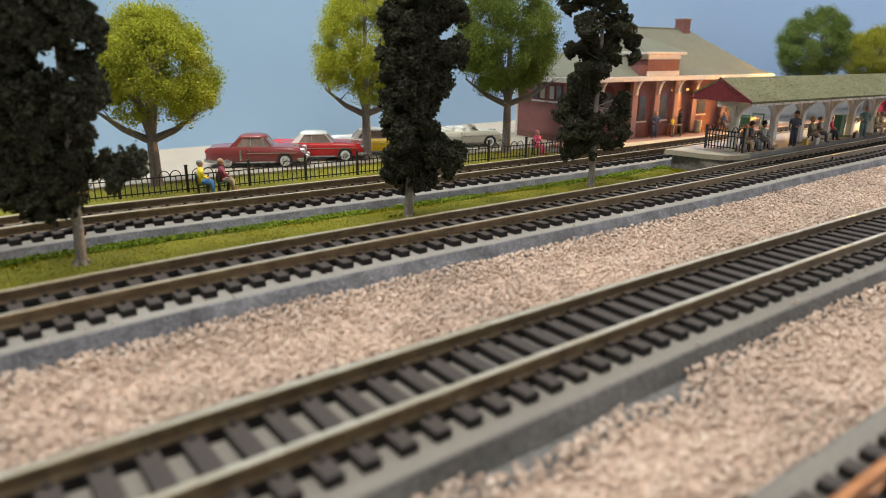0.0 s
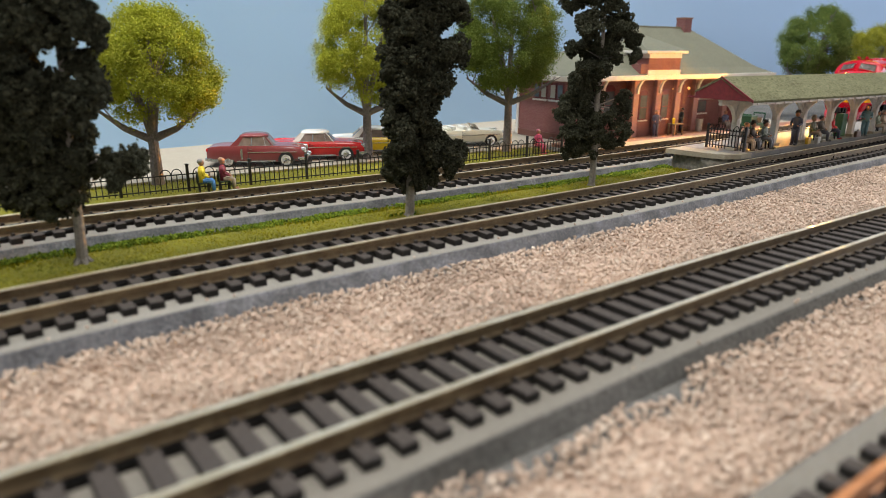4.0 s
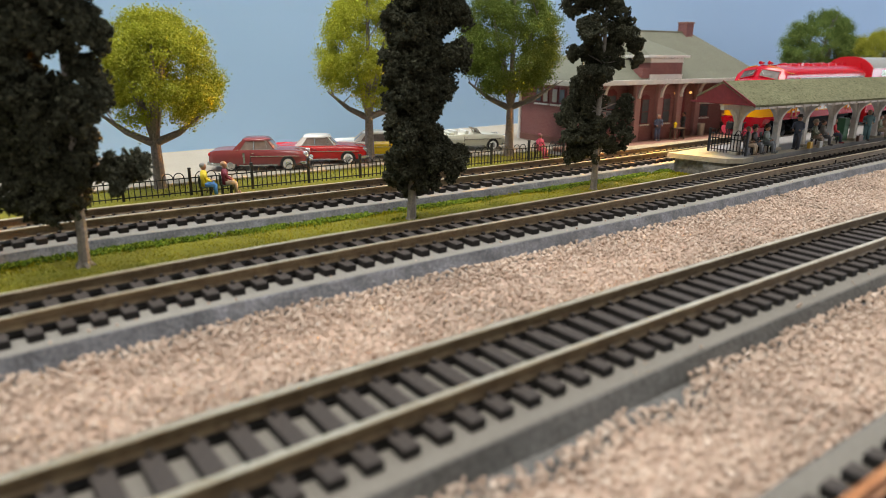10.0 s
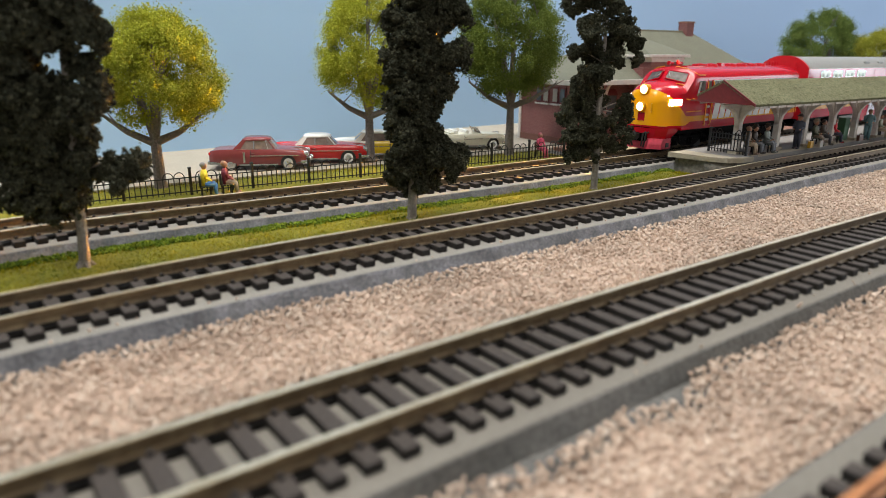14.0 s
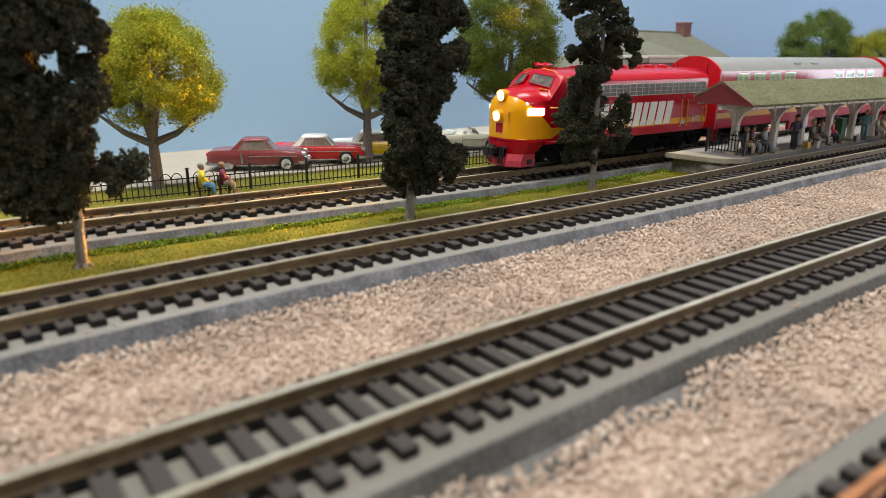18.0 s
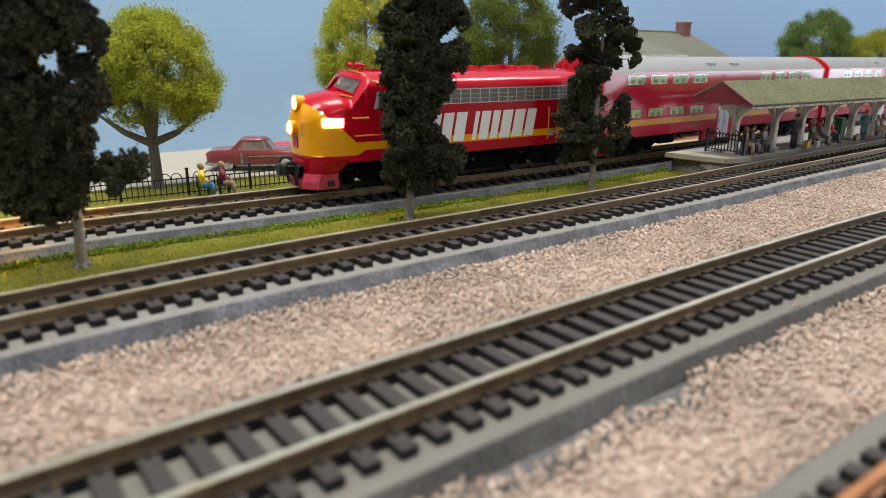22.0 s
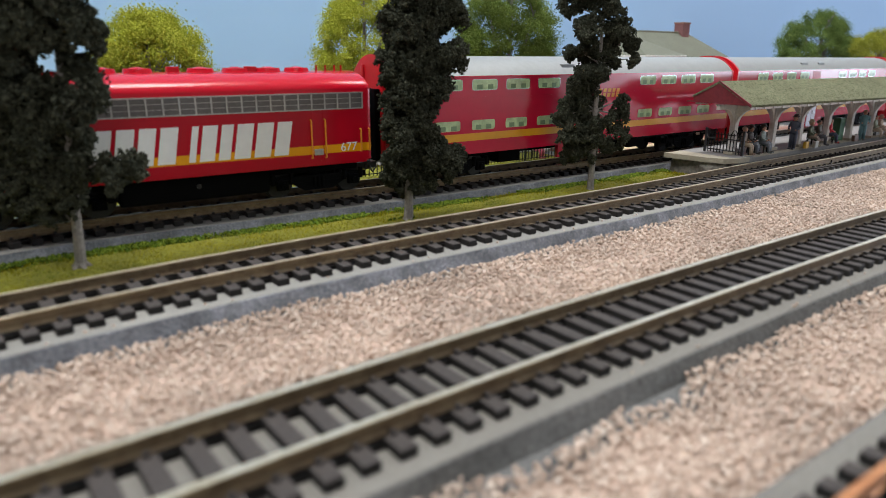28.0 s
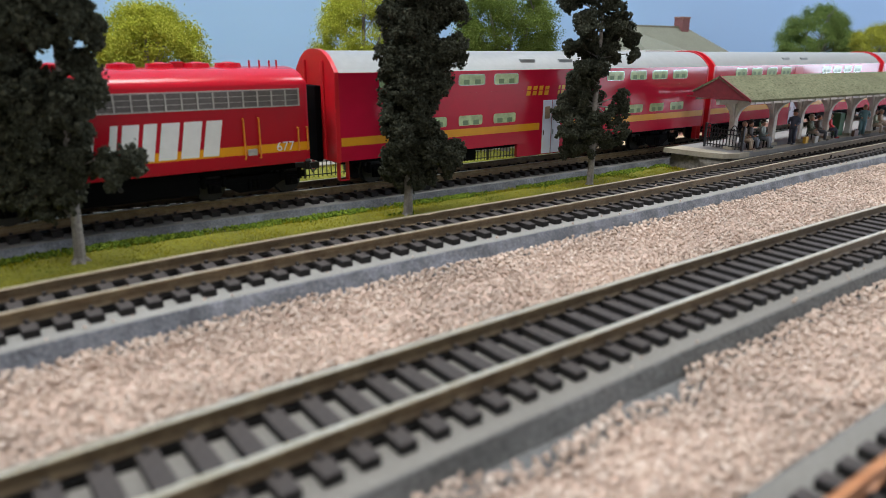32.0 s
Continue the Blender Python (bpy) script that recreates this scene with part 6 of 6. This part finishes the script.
bench(424, 227, PT, -75, 12, M["bench_green"], "dark green platform bench by a post", G)
figure(421, 226.5, PT + 0.1, -75, True, (0.08, 0.09, 0.06), (0.16, 0.12, 0.09), "seated olive-coated figurine in a pale hat", (0.35, 0.28, 0.2), hat=True)
figure(430, 226.5, PT + 0.1, -60, True, (0.10, 0.09, 0.08), (0.05, 0.05, 0.06), "seated dark-coated figurine on the platform")
figure(447, 228.5, PT + 0.1, -60, True, (0.42, 0.02, 0.03), (0.03, 0.035, 0.06), "seated figurine in a bright red top")
bench(447, 229.3, PT, -60, 8, M["wood"], "plain brown wooden platform bench", G)
figure(481, 224, PT, -140, False, (0.07, 0.14, 0.16), (0.06, 0.12, 0.14), "standing figurine in a teal coat", (0.2, 0.12, 0.08))
bench(509, 228, PT, -70, 14, M["wood"], "brown platform bench under the roof", G)
figure(504, 227.5, PT + 0.1, -70, True, (0.20, 0.22, 0.16), (0.25, 0.2, 0.15), "seated sage-green figurine under the roof")
figure(512, 227.5, PT + 0.1, -70, True, (0.30, 0.22, 0.16), (0.22, 0.17, 0.13), "seated tan-coated figurine under the roof", (0.3, 0.2, 0.14))
figure(540, 227, PT, -60, False, (0.25, 0.24, 0.22), (0.06, 0.06, 0.07), "standing grey figurine further along the platform")


def suitcase(x, y, col, words):
    t = thing("suitcase", x, y, PT, words, "luggage", "luggage", rz=random.uniform(-20, 20))
    part("case_body", boxed(-2.6, 2.6, -1.0, 1.0, 0, 4.0, 0.4), plain("case_paint", col, 0.5), t)
    part("handle", wire(bmesh.new(), [(-0.9, 0, 3.9), (-0.9, 0, 4.8), (0.9, 0, 4.8), (0.9, 0, 3.9)], 0.22), M["black"], t)


suitcase(408, 221, (0.62, 0.36, 0.03), "small mustard yellow suitcase on the platform")
suitcase(416, 219.5, (0.40, 0.38, 0.34), "pale grey suitcase on the platform")
suitcase(522, 222, (0.55, 0.30, 0.03), "mustard suitcase beside a platform bench")
suitcase(471, 223, (0.14, 0.075, 0.05), "brown suitcase at a post")
gp = part("baggage_crate", boxed(-3, 3, -2.5, 2.5, 0, 15, 0.5), plain("green_locker", (0.03, 0.13, 0.05), 0.5))
gp.matrix_basis = at(466, 232.5, PT)
tagged(gp, "tall green platform locker beside a post", "locker")

# ---- the room round the layout ----
room = M["room"]
for nm, bx in (("wall_south", (-2600, 3000, -1700, -1660, -1000, 1500)), ("wall_west", (-2640, -2600, -1700, 1400, -1000, 1500)), ("wall_east", (3000, 3040, -1700, 1400, -1000, 1500)), ("wall_north", (-2600, 3000, 1400, 1440, -1000, 1500))):
    tagged(part(nm, boxed(*bx), room), "plain beige wall of the layout room", "wall", kind="structure")
tagged(part("ceiling", boxed(-2640, 3040, -1700, 1440, 1500, 1540), M["ceiling"]), "plain white room ceiling", "ceiling", kind="structure")
tagged(part("floor", boxed(-2640, 3040, -1700, 1440, -1040, -1000), M["room_floor"]), "dull grey-brown floor of the room", "floor", kind="structure")
win = thing("window_1", 2998, -1000, 300, "bright daylit room window in a white frame", "window", kind="structure")
for a, b, c, d in ((-655, 655, 600, 640), (-655, 655, -640, -600), (-655, -640, -600, 600), (640, 655, -600, 600), (-15, 15, -600, 600)):
    part("window_frame", boxed(-20, 0, a, b, c, d, 2), M["ceiling"], win)
# trays for all lamps, the unseen front fill included
for lx, ly, lz, watts in LAMPS:
    o = part("lamp_tray", boxed(lx * 1000 - 260, lx * 1000 + 260, ly * 1000 - 160, ly * 1000 + 160, lz * 1000, lz * 1000 + 40, 3), M["ceiling"])
    tagged(o, "white tray for the ceiling lamps and the added front fill lamp", "lamp", "ceiling lamps")
    part("hanger", boxed(lx * 1000 - 5, lx * 1000 + 5, ly * 1000 - 5, ly * 1000 + 5, lz * 1000 + 38, 1501), M["steel"], o)


def on_track(xa, xb, back, turn):
    """Pose of a vehicle whose two trucks stand on the far track at xa and xb; back: way from the first truck to its origin."""
    a = math.atan2(track_y("A", xb) - track_y("A", xa), xb - xa)
    return at(xa + back * math.cos(a), track_y("A", xa) + back * math.sin(a), 0, 0, 0, turn + math.degrees(a))


def motions():
    walk(loco, [(t, on_track(r - 119, r - 22, 119, 180)) for t, r in RUN])
    for car, lead in zip(coaches, (10.5, 265.5, 520.5)):
        walk(car, [(t, on_track(r + lead + 36, r + lead + 213, -36, 0)) for t, r in RUN])
    # the wheels roll without slipping
    for w, e, r in WHEELS:
        sign = -1 if w.parent.parent is not loco else 1
        rows = []
        for i in range(161):
            t = i * 0.2
            k = next(j for j in range(len(RUN) - 1) if RUN[j][0] <= t <= RUN[j + 1][0])
            (ta, ra), (tb, rb) = RUN[k], RUN[k + 1]
            run = RUN[0][1] - (ra + (rb - ra) * (t - ta) / (tb - ta))
            rows.append((t, at(e, 0, r, 0, sign * math.degrees(run / r), 0)))
        walk(w, rows)


motions()
